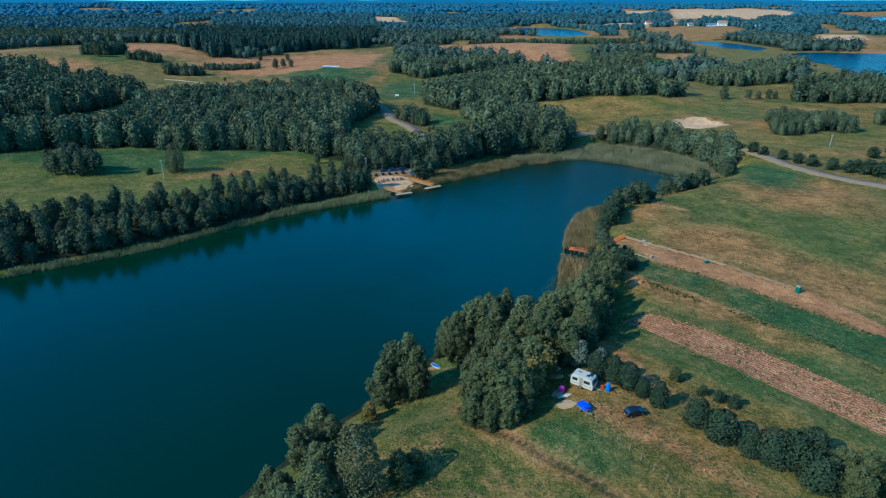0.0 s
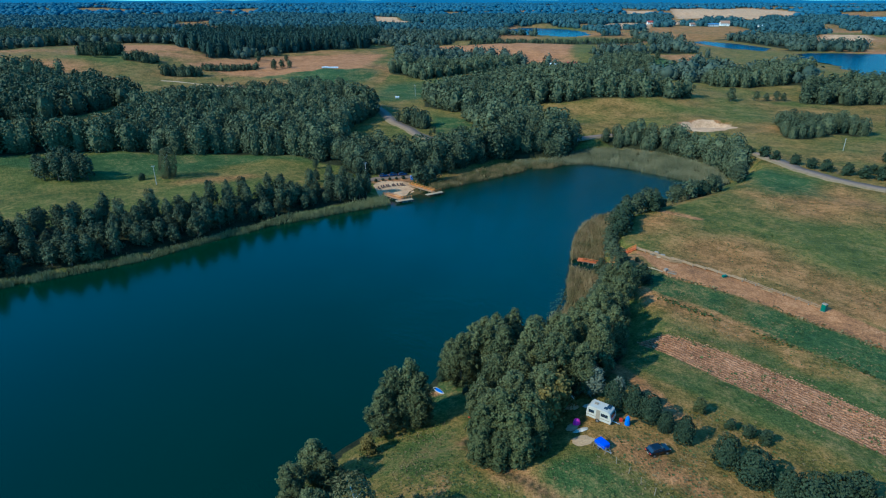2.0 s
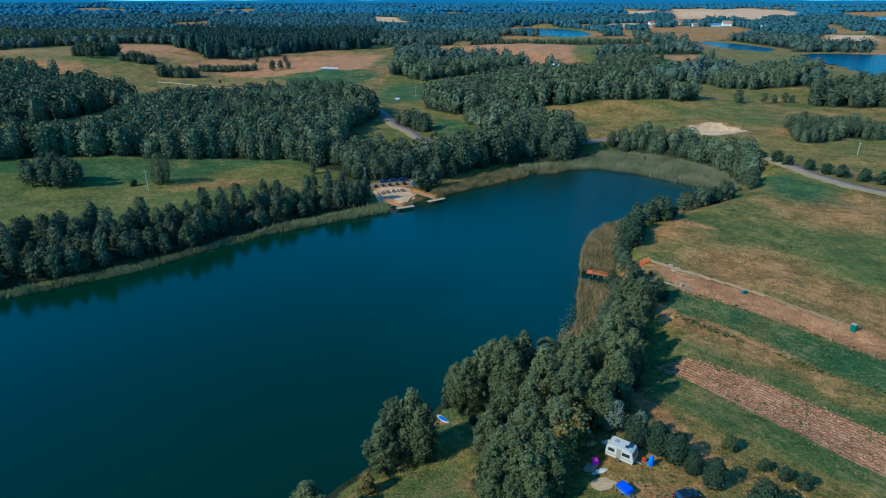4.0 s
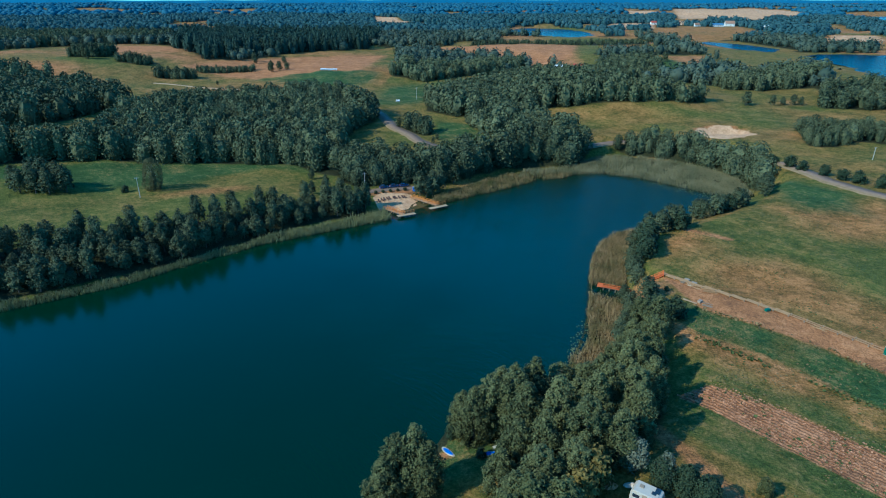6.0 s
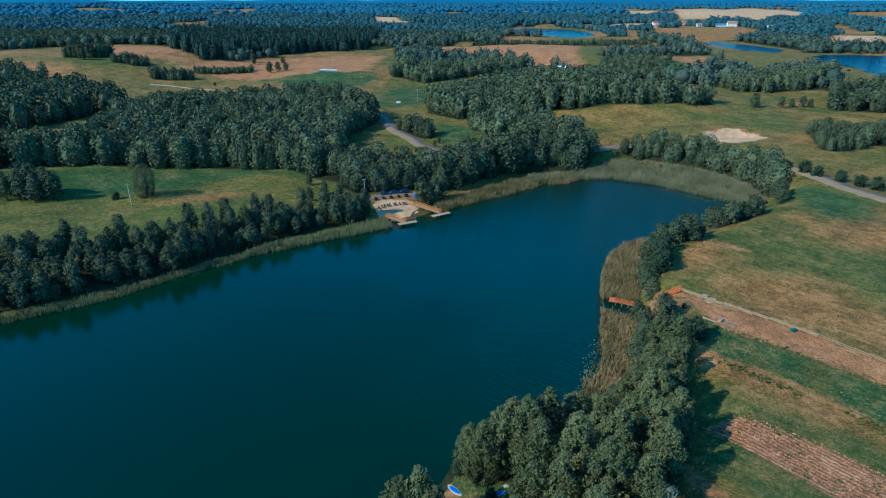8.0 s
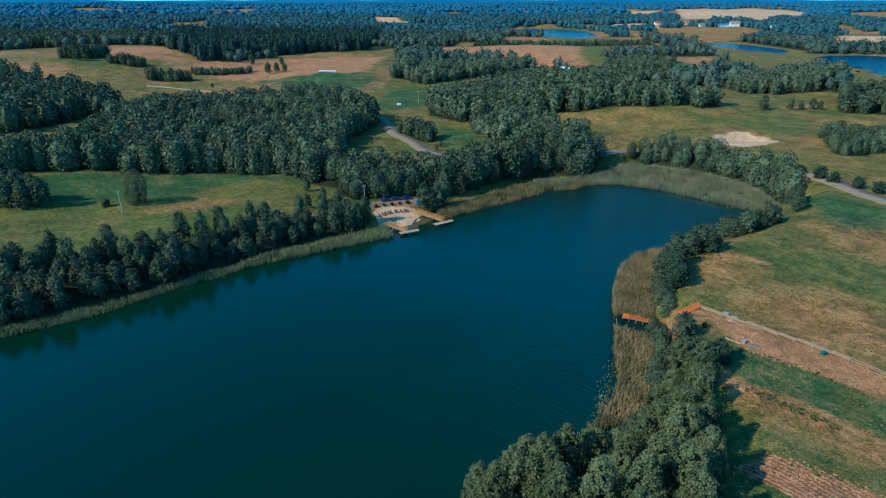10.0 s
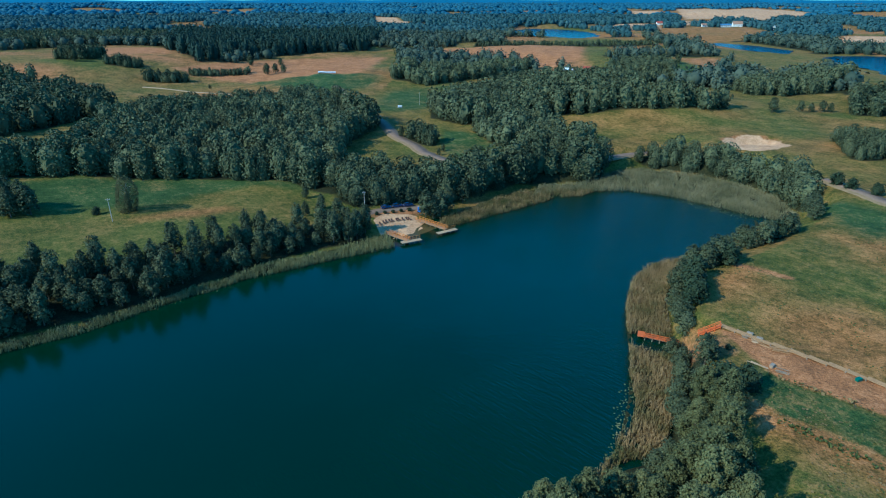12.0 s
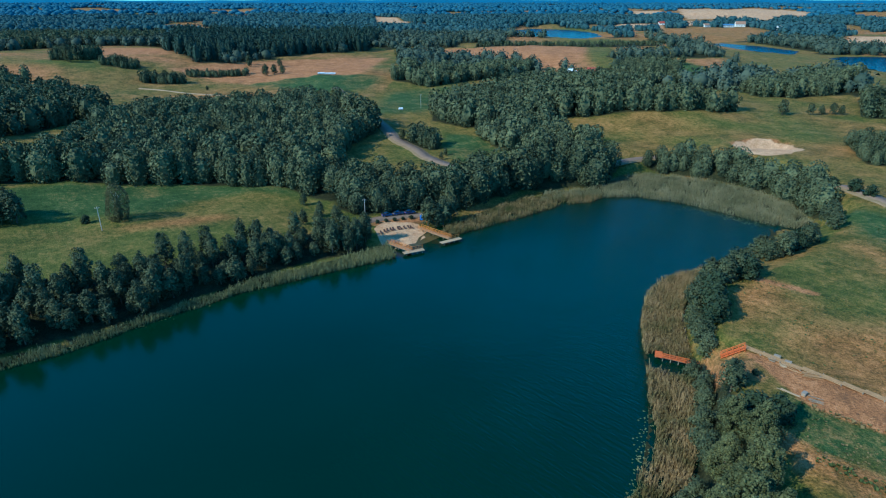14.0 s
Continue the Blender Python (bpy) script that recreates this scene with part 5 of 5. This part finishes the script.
for x, y in ((-0.9, 0.15), (0.75, -0.2)):
    part("roof_hatch", box(bmesh.new(), (0.55, 0.55, 0.1), (x, y, 2.49), bevel=0.02), GLASS if x > 0 else GREY_TRIM, caravan)
part("solar_panel", box(bmesh.new(), (0.6, 1.1, 0.05), (1.05, 0.45, 2.5), bevel=0.01), GLASS, caravan)
for s in (-1.02, 1.02):
    wheel(caravan, -0.1, s, 0.33)
part("drawbar", tube(bmesh.new(), (1.9, 0, 0.5), (3.1, 0, 0.45), 0.07), STEEL, caravan)
part("jockey_wheel", tube(bmesh.new(), (2.9, 0.1, 0.02), (2.9, 0.1, 0.7), 0.05), STEEL, caravan)

def hatchback(m, paint, label):
    """A small hatchback with glass cabin, lights and mirrors."""
    root = thing("car", m, label, "car")
    part("body", extruded([(-2.02, 0.35), (2.0, 0.35), (2.05, 0.62), (1.9, 0.82), (1.0, 0.95), (-1.9, 0.98), (-2.06, 0.75)], 1.74, 0.07), paint, root)
    part("cabin", extruded([(-1.85, 0.95), (1.05, 0.93), (0.35, 1.40), (0.05, 1.46), (-1.1, 1.47), (-1.5, 1.38)], 1.46, 0.06), GLASS, root)
    part("roof", box(bmesh.new(), (1.45, 1.26, 0.05), (-0.52, 0, 1.475), bevel=0.02), paint, root)
    for x in (-1.28, 1.25):
        for s in (-0.8, 0.8):
            wheel(root, x, s, 0.31)
    for s in (-0.6, 0.6):
        part("headlight", box(bmesh.new(), (0.12, 0.36, 0.14), (1.97, s, 0.70), bevel=0.02), WHITE, root)
        part("tail_light", box(bmesh.new(), (0.08, 0.28, 0.2), (-2.03, s, 0.78), bevel=0.02), RED, root)
        part("mirror", box(bmesh.new(), (0.14, 0.2, 0.13), (0.62, s * 1.58, 0.98), bevel=0.03), paint, root)
    part("number_plate", box(bmesh.new(), (0.02, 0.5, 0.11), (-2.075, 0, 0.62)), WHITE, root)


hatchback(on_ground(31.9, 80.4, 18) @ Matrix.Scale(0.9, 4), BLACK_PAINT, "black hatchback car parked on dry grass")
BLUE_PAINT = plain("dark_blue_car_paint", (0.010, 0.055, 0.16), (0.008, 0.042, 0.12), 2, 0.2, 0.6)
for x, y in ((-28.0, 272.4), (-23.8, 274.4), (-19.6, 275.9)):
    hatchback(on_ground(x, y, 24, 0.12), BLUE_PAINT, "dark blue car parked in the tree shade")

trailer = thing("trailer", on_ground(23.7, 81.7, -58) @ Matrix.Scale(0.9, 4), "small car trailer under a bright blue tarpaulin", "trailer")
part("cargo_box", box(bmesh.new(), (2.3, 1.35, 0.35), (0, 0, 0.62), bevel=0.02), STEEL, trailer)
part("cover", extruded([(-1.18, 0.7), (1.18, 0.7), (1.14, 1.25), (0.95, 1.42), (-0.95, 1.42), (-1.14, 1.25)], 1.42, 0.07), BLUE_TARP, trailer)
for s in (-0.78, 0.78):
    wheel(trailer, 0, s, 0.28)
    part("mudguard", box(bmesh.new(), (0.75, 0.24, 0.05), (0, s, 0.6), bevel=0.02), STEEL, trailer)
    part("drawbar", tube(bmesh.new(), (1.1, s * 0.6, 0.45), (2.2, 0, 0.42), 0.05), STEEL, trailer)
part("jockey_wheel", tube(bmesh.new(), (2.05, 0, 0.0), (2.05, 0, 0.6), 0.05), STEEL, trailer)


def cone_tent(x, y, r, h, material, name, label, category):
    root = thing(name, on_ground(x, y, 15), label, category)
    bm = bmesh.new()
    bmesh.ops.create_cone(bm, cap_ends=True, segments=8, radius1=r, radius2=r * 0.78, depth=h * 0.72, matrix=pose(0, 0, h * 0.36))
    part("wall", bm, material, root)
    bm = bmesh.new()
    bmesh.ops.create_cone(bm, cap_ends=True, segments=8, radius1=r * 0.79, radius2=r * 0.2, depth=h * 0.28, matrix=pose(0, 0, h * 0.86))
    part("roof", bm, material, root)


cone_tent(29.3, 87.4, 0.46, 1.7, BLUE_TENT, "shower_tent", "tall blue pop-up shower tent on grass", "tent")
cone_tent(21.4, 88.7, 0.66, 1.1, MAGENTA, "beach_tent", "small magenta pop-up tent beside the camp", "tent")
canister = thing("canister", on_ground(28.5, 88.1) @ Matrix.Scale(0.8, 4), "red plastic canister standing on grass", "canister")
part("tank", box(bmesh.new(), (0.7, 0.45, 0.8), (0, 0, 0.4), bevel=0.08), RED, canister)
part("cap", tube(bmesh.new(), (0.18, 0, 0.78), (0.18, 0, 0.9), 0.08), RUBBER, canister)


def sheet(name, x, y, rx, ry, turn, material, label, category="groundsheet", seed=1, high=0.0):
    """A crumpled sheet with an uneven outline, lying on the ground or over something."""
    rng = random.Random(seed)
    bm = bmesh.new()
    rings, n = 6, 22
    out = [1 + rng.uniform(-0.13, 0.13) for _ in range(n)]
    vs = [[bm.verts.new((0, 0, high))]]
    c, s = math.cos(radians(turn)), math.sin(radians(turn))
    g0 = float(land(x, y))
    for k in range(1, rings + 1):
        u = k / rings
        ring = []
        for j in range(n):
            a = 6.283 * j / n
            px_, py_ = rx * u * out[j] * math.cos(a), ry * u * out[j] * math.sin(a)
            wx, wy = x + px_ * c - py_ * s, y + px_ * s + py_ * c
            ring.append(bm.verts.new((wx - x, wy - y, float(land(wx, wy)) - g0 + high * (1 - u * u) + rng.uniform(0.02, 0.10) * (1.2 - 0.6 * u))))
        vs.append(ring)
    for j in range(n):
        bm.faces.new((vs[0][0], vs[1][j], vs[1][(j + 1) % n]))
        for k in range(1, rings):
            bm.faces.new((vs[k][j], vs[k + 1][j], vs[k + 1][(j + 1) % n], vs[k][(j + 1) % n]))
    ob = part(name, bm, material)
    ob.matrix_basis = pose(x, y, g0 + 0.03)
    sol = ob.modifiers.new("thickness", "SOLIDIFY")
    sol.thickness = 0.02
    return tagged(ob, label, category)


sheet("groundsheet", 21.3, 83.8, 1.75, 1.25, -8, PALE_SHEET, "pale beige oval groundsheet on the grass", seed=2)
sheet("tarpaulin", 21.6, 86.6, 1.3, 0.55, 15, WHITE_SHEET, "crumpled white tarpaulin by the camp", seed=3, high=0.2)
sheet("tarpaulin", 22.0, 97.0, 0.9, 0.8, 15, WHITE_SHEET, "crumpled white tarpaulin by the camp", seed=4, high=0.5)
sheet("blanket", 20.5, 87.8, 1.2, 0.9, 50, PALE_SHEET, "trodden grey-beige camp blanket", seed=5)
sheet("junk_heap", 21.4, 94.0, 1.5, 0.9, -25, BOARD, "heap of tan boards and sacks behind the camp", "heap", 12, 0.7)
sheet("junk_heap", 20.2, 94.8, 0.9, 0.7, 20, WHITE_SHEET, "heap of pale sacks behind the camp", "heap", 13, 0.8)
sheet("blanket", 24.6, 93.2, 1.1, 0.6, -20, WHITE_SHEET, "white cloth spread beside the caravan", seed=6, high=0.3)


def board(x, y, turn, label):
    """A paddle board with a raised nose, a blue deck pad and a white rim."""
    root = thing("paddle_board", on_ground(x, y, turn, 0.05), label, "paddle board", "paddle boards at the inlet")
    for name, k, z, material in (("hull", 1.0, 0.0, WHITE), ("deck_pad", 0.74, 0.13, BLUE_TENT)):
        bm = bmesh.new()
        pts = []
        for j in range(20):
            a = 6.283 * j / 20
            pts.append(bm.verts.new((1.65 * k * math.cos(a), 0.52 * k * math.sin(a) * (1 - 0.15 * math.cos(a)), z + 0.14 * max(0, math.cos(a)) ** 3)))
        f = bm.faces.new(pts)
        r = bmesh.ops.extrude_face_region(bm, geom=[f])
        bmesh.ops.translate(bm, vec=(0, 0, 0.12 if k == 1 else 0.03), verts=[v for v in r["geom"] if isinstance(v, bmesh.types.BMVert)])
        bmesh.ops.recalc_face_normals(bm, faces=bm.faces[:])
        part(name, bm, material, root)


board(-1.7, 111.6, -48, "blue and white paddle board on the sandy inlet")
board(5.3, 109.4, 12, "blue and white paddle board lying on grass")
crate = thing("camp_table", on_ground(6.6, 110.2, 20), "white folding camp table by the inlet", "table")
part("tabletop", box(bmesh.new(), (0.9, 0.6, 0.05), (0, 0, 0.7), bevel=0.01), WHITE, crate)
for x in (-0.38, 0.38):
    for y in (-0.24, 0.24):
        part("leg", tube(bmesh.new(), (x, y, -0.02), (x, y, 0.68), 0.025, sides=6), STEEL, crate)
sheet("towel", 4.6, 99.4, 0.8, 0.4, 10, RED, "faded red towel spread on grass", "towel", 7)

# ---- building site beside the boardwalk ----
def site_cabin(m, material, label):
    root = thing("site_toilet", m, label, "toilet cabin")
    part("cabin_wall", box(bmesh.new(), (1.15, 1.15, 2.1), (0, 0, 1.1), bevel=0.04), material, root)
    part("roof", extruded([(-0.62, 2.12), (0.62, 2.12), (0.45, 2.3), (-0.45, 2.3)], 1.24, 0.03), GREY_TRIM, root)
    part("door", box(bmesh.new(), (0.04, 0.75, 1.8), (-0.59, 0, 1.1), bevel=0.01), material, root)
    part("skid", box(bmesh.new(), (1.3, 1.3, 0.1), (0, 0, 0.05), bevel=0.02), GREY_TRIM, root)


site_cabin(on_ground(86.2, 128.6, 32) @ Matrix.Scale(0.84, 4), GREEN_CABIN, "dark green plastic site toilet cabin")
site_cabin(on_ground(-14.9, 271.4, 60), BLUE_TENT, "bright blue plastic toilet cabin behind the beach")
for x, y, a, material, label in ((72.0, 147.6, 20, GREEN_CABIN, "green plastic tool box on bare soil"), (59.0, 153.5, 40, GREY_TRIM, "grey wooden crate on rough grass"), (61.0, 166.6, -45, GREY_TRIM, "grey pallet load beside the boardwalk"), (62.0, 164.4, -40, GREY_TRIM, "grey pallet load beside the boardwalk")):
    b = thing("tool_box" if material is GREEN_CABIN else "crate", on_ground(x, y, a), label, "crate")
    part("bin", box(bmesh.new(), (1.2, 0.7, 0.5), (0, 0, 0.25), bevel=0.04), material, b)
    part("lid", box(bmesh.new(), (1.26, 0.76, 0.1), (0, 0, 0.55), bevel=0.03), material, b)


def plank_stack(x, y, turn, count, long, label, spread=0.5, material=BOARD):
    root = thing("plank_pile", on_ground(x, y, turn), label, "plank pile", "timber on the building site")
    rng = random.Random(int(x * 10))
    for k in range(count):
        part("plank", box(bmesh.new(), (long * rng.uniform(0.7, 1.05), 0.2, 0.06), (rng.uniform(-0.3, 0.3), rng.uniform(-spread, spread), 0.05 + 0.055 * k), (0, 0, rng.uniform(-9, 9)), 0.008), material, root)


plank_stack(63.8, 159.4, -20, 10, 3.4, "loose pile of pale timber planks", 0.8)
plank_stack(61.4, 162.2, -58, 3, 5.2, "long pale beams lying on soil", 0.3)
plank_stack(60.0, 151.4, -35, 6, 2.4, "stack of grey weathered planks on grass", 0.7, POST)
plank_stack(56.8, 154.0, -45, 4, 4.0, "stack of grey weathered planks on grass", 0.3, DECK)
plank_stack(69.4, 155.0, -50, 3, 4.2, "long pale beams lying on soil", 0.4)
plank_stack(59.6, 165.4, -50, 8, 1.4, "heap of grey offcuts beside the boardwalk", 0.8, POST)
plank_stack(60.4, 163.4, -40, 6, 1.2, "heap of grey offcuts beside the boardwalk", 0.7, DECK)
plank_stack(79.0, 139.6, -54, 4, 3.6, "loose pile of pale timber planks", 0.5)

# ---- poles, bales and buildings farther off ----
POLE_GREY = plain("weathered_pole", (0.48, 0.45, 0.41), (0.30, 0.28, 0.25), 1.5, 0.9)


def utility_pole(x, y, tall):
    root = thing("utility_pole", on_ground(x, y, 20), "grey weathered utility pole in grass", "utility pole", "utility poles")
    part("pole", tube(bmesh.new(), (0, 0, -0.5), (0, 0, tall), 0.13, 0.09), POLE_GREY, root)
    part("crossarm", box(bmesh.new(), (1.5, 0.12, 0.12), (0, 0, tall - 0.5), bevel=0.01), POLE_GREY, root)
    for k in (-0.6, 0.6):
        part("insulator", tube(bmesh.new(), (k, 0, tall - 0.44), (k, 0, tall - 0.2), 0.06), WHITE, root)


for x, y, h in ((-121, 248.5, 8.5), (-63.4, 296, 9), (-22.9, 490, 9), (191, 289, 6), (-36, 271, 7)):
    utility_pole(x, y, h)

TUNNEL = plain("white_film", (0.78, 0.80, 0.82), (0.58, 0.60, 0.62), 0.5, 0.4)
ROOF_RED = plain("red_roof_tiles", (0.38, 0.075, 0.05), (0.25, 0.05, 0.035), 0.8, 0.85)
ROOF_BROWN = plain("brown_roof", (0.36, 0.20, 0.13), (0.24, 0.13, 0.085), 0.8, 0.85)
ROOF_BLUE = plain("blue_sheet_roof", (0.10, 0.22, 0.36), (0.07, 0.16, 0.28), 0.8, 0.5)
PLASTER = plain("white_plaster", (0.74, 0.71, 0.66), (0.60, 0.57, 0.52), 0.8, 0.9)


def bale_row(x, y, turn, count, label):
    """A row of wrapped round bales, end to end."""
    root = thing("bale_row", on_ground(x, y, turn), label, "hay bales")
    for k in range(count):
        at = (k - count / 2) * 1.45
        dz = float(land(x + at * math.cos(radians(turn)), y + at * math.sin(radians(turn)))) - float(land(x, y))
        bm = bmesh.new()
        bmesh.ops.create_cone(bm, cap_ends=True, segments=14, radius1=0.85, radius2=0.85, depth=1.36, matrix=pose(at, 0, 0.8 + dz, 0, 90, 0))
        bmesh.ops.bevel(bm, geom=[e for e in bm.edges if len(e.link_faces) == 2 and e.calc_face_angle() > 1], offset=0.12, segments=2, affect="EDGES")
        part("bale", bm, TUNNEL, root)


bale_row(-128.5, 499, 22, 9, "row of white wrapped hay bales in dry grass")
bale_row(-112, 619, 14, 11, "row of white wrapped hay bales on green field")
bale_row(-35.5, 476, 10, 2, "white wrapped hay bales beside the lane")
heap_x, heap_y = -133.2, 502.5
sheet("soil_heap", heap_x, heap_y, 3.2, 1.6, 20, VERGE, "low heap of reddish soil by the bales", "soil heap", 9, 1.3)


def house(x, y, turn, long, wide, wall, roof, roof_material, label, wall_material=PLASTER):
    """A gabled farm building with door, windows and chimney."""
    root = thing("farmhouse", on_ground(x, y, turn), label, "house")
    part("wall", extruded([(-long / 2, -1.5), (long / 2, -1.5), (long / 2, wall), (-long / 2, wall)], wide), wall_material, root)
    bm = bmesh.new()
    e = 0.5
    pts = [(-wide / 2 - e, wall - 0.15), (0, wall + roof), (wide / 2 + e, wall - 0.15), (wide / 2 + e, wall + 0.1), (0, wall + roof + 0.3), (-wide / 2 - e, wall + 0.1)]
    a = [bm.verts.new((-long / 2 - e, py_, pz)) for py_, pz in pts]
    f = bm.faces.new(a)
    r = bmesh.ops.extrude_face_region(bm, geom=[f])
    bmesh.ops.translate(bm, vec=(long + 2 * e, 0, 0), verts=[v for v in r["geom"] if isinstance(v, bmesh.types.BMVert)])
    bmesh.ops.recalc_face_normals(bm, faces=bm.faces[:])
    r_ob = part("roof", bm, roof_material, root)
    for s in (-1, 1):
        bm = bmesh.new()
        g = [bm.verts.new((s * (long / 2 - 0.02), py_, pz)) for py_, pz in ((-wide / 2, wall - 0.1), (wide / 2, wall - 0.1), (0, wall + roof - 0.05))]
        bm.faces.new(g)
        r2 = bmesh.ops.extrude_face_region(bm, geom=bm.faces[:])
        bmesh.ops.translate(bm, vec=(-s * 0.2, 0, 0), verts=[v for v in r2["geom"] if isinstance(v, bmesh.types.BMVert)])
        part("gable", bm, wall_material, root)
    part("chimney", box(bmesh.new(), (0.6, 0.6, 1.6), (long * 0.2, 0.4, wall + roof + 0.3)), ROOF_BROWN, r_ob)
    for k in range(max(2, int(long / 4))):
        part("window", box(bmesh.new(), (1.1, 0.06, 1.3), (-long / 2 + (k + 0.5) * long / max(2, int(long / 4)), -wide / 2 - 0.01, wall * 0.55), bevel=0.01), GLASS, root)
    part("door", box(bmesh.new(), (1.1, 0.08, 2.1), (long * 0.08, -wide / 2 - 0.02, 1.05), bevel=0.01), DARK_WOOD, root)


house(516, 1318, 10, 13, 8, 3.5, 3, ROOF_BROWN, "white farmhouse with a brown gabled roof")
house(548, 1300, 6, 26, 9, 3.5, 2, ROOF_BLUE, "long farm barn with a blue sheet roof")
house(585, 1325, -8, 18, 10, 5, 5.0, ROOF_BROWN, "large farmhouse with an orange-brown roof")
house(618, 1352, 12, 12, 9, 4, 3.5, ROOF_BLUE, "small farmhouse with a blue-grey roof")
house(590, 1184, 25, 12, 8, 4, 3.0, TUNNEL, "farmhouse with a white sheet roof")
house(458, 1412, 0, 12, 8, 3.5, 3, ROOF_RED, "small farmhouse with a red roof")
house(122, 596, -12, 9, 6, 6.5, 2.8, ROOF_RED, "house with a red tiled roof among trees")
house(106, 606, 8, 7, 5, 6.5, 2.0, TUNNEL, "small shed with a pale roof among trees")


# ---- tufts, clods and weeds on the open ground ----
def scatter(name, outline, gap, size, material, label, seed, spikes=4, flat=0.6, category="grass", keep=0.0, rows=0.0):
    """Small tufts: a few bent blades each, thinned out in patches."""
    rng = np.random.RandomState(seed)
    p = fill(outline, gap, seed, 0.5)
    p = p[(waves(p[:, 0], p[:, 1], 14, seed) + 0.6 * waves(p[:, 0], p[:, 1], 4, seed + 1) + rng.normal(0, 0.35, len(p))) > keep]
    if rows:
        a = p @ np.array([0.788, 0.616])
        p = p + (np.round(a / rows) * rows + 0.64 - a + rng.normal(0, 0.07, len(p)))[:, None] * np.array([0.788, 0.616])
    p = p[(signed(LAKE, p[:, 0], p[:, 1]) > 1.5) & (edge_distance(TRACK, p[:, 0], p[:, 1], False) > 2.4)]
    n, z = len(p), land(p[:, 0], p[:, 1])
    vs = []
    s0 = size * rng.uniform(0.5, 1.4, n)
    for k in range(spikes):
        a = rng.uniform(0, 6.28, n)
        c, s = np.cos(a), np.sin(a)
        w, h, r = s0 * 0.55, s0 * rng.uniform(0.5, 1.1, n) * flat, s0 * rng.uniform(0.3, 1.0, n)
        vs.append(np.stack([np.c_[p[:, 0] - s * w, p[:, 1] + c * w, z - 0.02], np.c_[p[:, 0] + s * w, p[:, 1] - c * w, z - 0.02],
                            np.c_[p[:, 0] + c * r + s * w * 0.7, p[:, 1] + s * r - c * w * 0.7, z + h], np.c_[p[:, 0] + c * r - s * w * 0.7, p[:, 1] + s * r + c * w * 0.7, z + h * 0.85]], 1).reshape(-1, 3))
    v = np.concatenate(vs)
    tagged(new(name, mesh_of(name, v, np.arange(len(v)).reshape(-1, 4), materials=[material])), label, category, kind="stuff")


GRASS_GREEN = leaf_material("grass_blades", (0.026, 0.042, 0.014), (0.110, 0.125, 0.040), 0.3)
GRASS_DRY = leaf_material("dry_grass_blades", (0.080, 0.066, 0.026), (0.220, 0.150, 0.070), 0.3, 0.4)
CLOD = leaf_material("earth_clods", (0.120, 0.055, 0.030), (0.580, 0.290, 0.160), 0.5)
FRONT = [(-16, 96), (0, 100), (6, 78), (20, 80), (36, 92), (48, 92), (70, 66), (56, 44), (-10, 52), (-18, 72)]
scatter("grass_tufts", FRONT, 0.7, 0.22, GRASS_GREEN, "rough green grass tufts in the meadow", 501)
scatter("dry_grass_tufts", FRONT, 0.8, 0.22, GRASS_DRY, "dry tan grass tufts in the meadow", 502, keep=0.2)
STRIPS = [(40, 113), (50, 124), (52, 142), (60, 150), (94, 104), (118, 64), (100, 40), (84, 48)]
scatter("grass_tufts", STRIPS, 1.0, 0.26, GRASS_GREEN, "weedy green tufts between the field strips", 503, keep=0.25)
scatter("dry_grass_tufts", STRIPS, 1.0, 0.24, GRASS_DRY, "dry stubble tufts between the field strips", 504, keep=0.3)
scatter("earth_clods", PLOUGHED, 0.42, 0.22, CLOD, "turned reddish earth clods on ploughed land", 505, 3, 0.5, "earth", -0.9, 0.85)
scatter("weeds", PLOUGHED, 1.6, 0.36, GRASS_GREEN, "scattered green weeds on ploughed land", 506, 4, 0.6, "weeds", 0.75)
FIELD = [(58, 176), (90, 133), (112, 100), (150, 110), (150, 190), (130, 250), (96, 216), (70, 200)]
scatter("grass_tufts", FIELD, 1.3, 0.26, GRASS_GREEN, "green tufts in the mown field", 507, keep=0.2)
for line, seed in (([(57, 151), (74, 133), (86, 117), (93, 105), (118, 62)], 511), ([(51, 137), (66, 119), (78, 107), (84, 94), (110, 60)], 512)):
    ribbon = [(x - 0.8, y - 0.6) for x, y in line] + [(x + 0.8, y + 0.6) for x, y in reversed(line)]
    scatter("weeds", ribbon, 0.75, 0.36, GRASS_DRY if seed % 2 else GRASS_GREEN, "strip of tall weeds along a field edge", seed, 5, 0.9, "weeds", 0.0)

# a wire fence on thin posts beside the track
fence = thing("wire_fence", Matrix(), "old wire fence on thin dark posts", "fence")
FENCE_LINE = [(22.6, 82.2), (33.5, 64.0)]
tops = []
for k in range(10):
    p = Vector(FENCE_LINE[0]).lerp(Vector(FENCE_LINE[1]), k / 9)
    z = float(land(p.x, p.y))
    lean = 0.12 * math.sin(2.7 * k)
    part("post", tube(bmesh.new(), (p.x, p.y, z - 0.2), (p.x + lean, p.y, z + 1.25), 0.06, 0.05, 6), POST, fence)
    tops.append(Vector((p.x + lean * 0.8, p.y, z)))
for h in (0.5, 1.05):
    bm = bmesh.new()
    for a, b in zip(tops, tops[1:]):
        tube(bm, a + Vector((0, 0, h)), b + Vector((0, 0, h)), 0.006, sides=3)
    part("wire", bm, POST, fence)
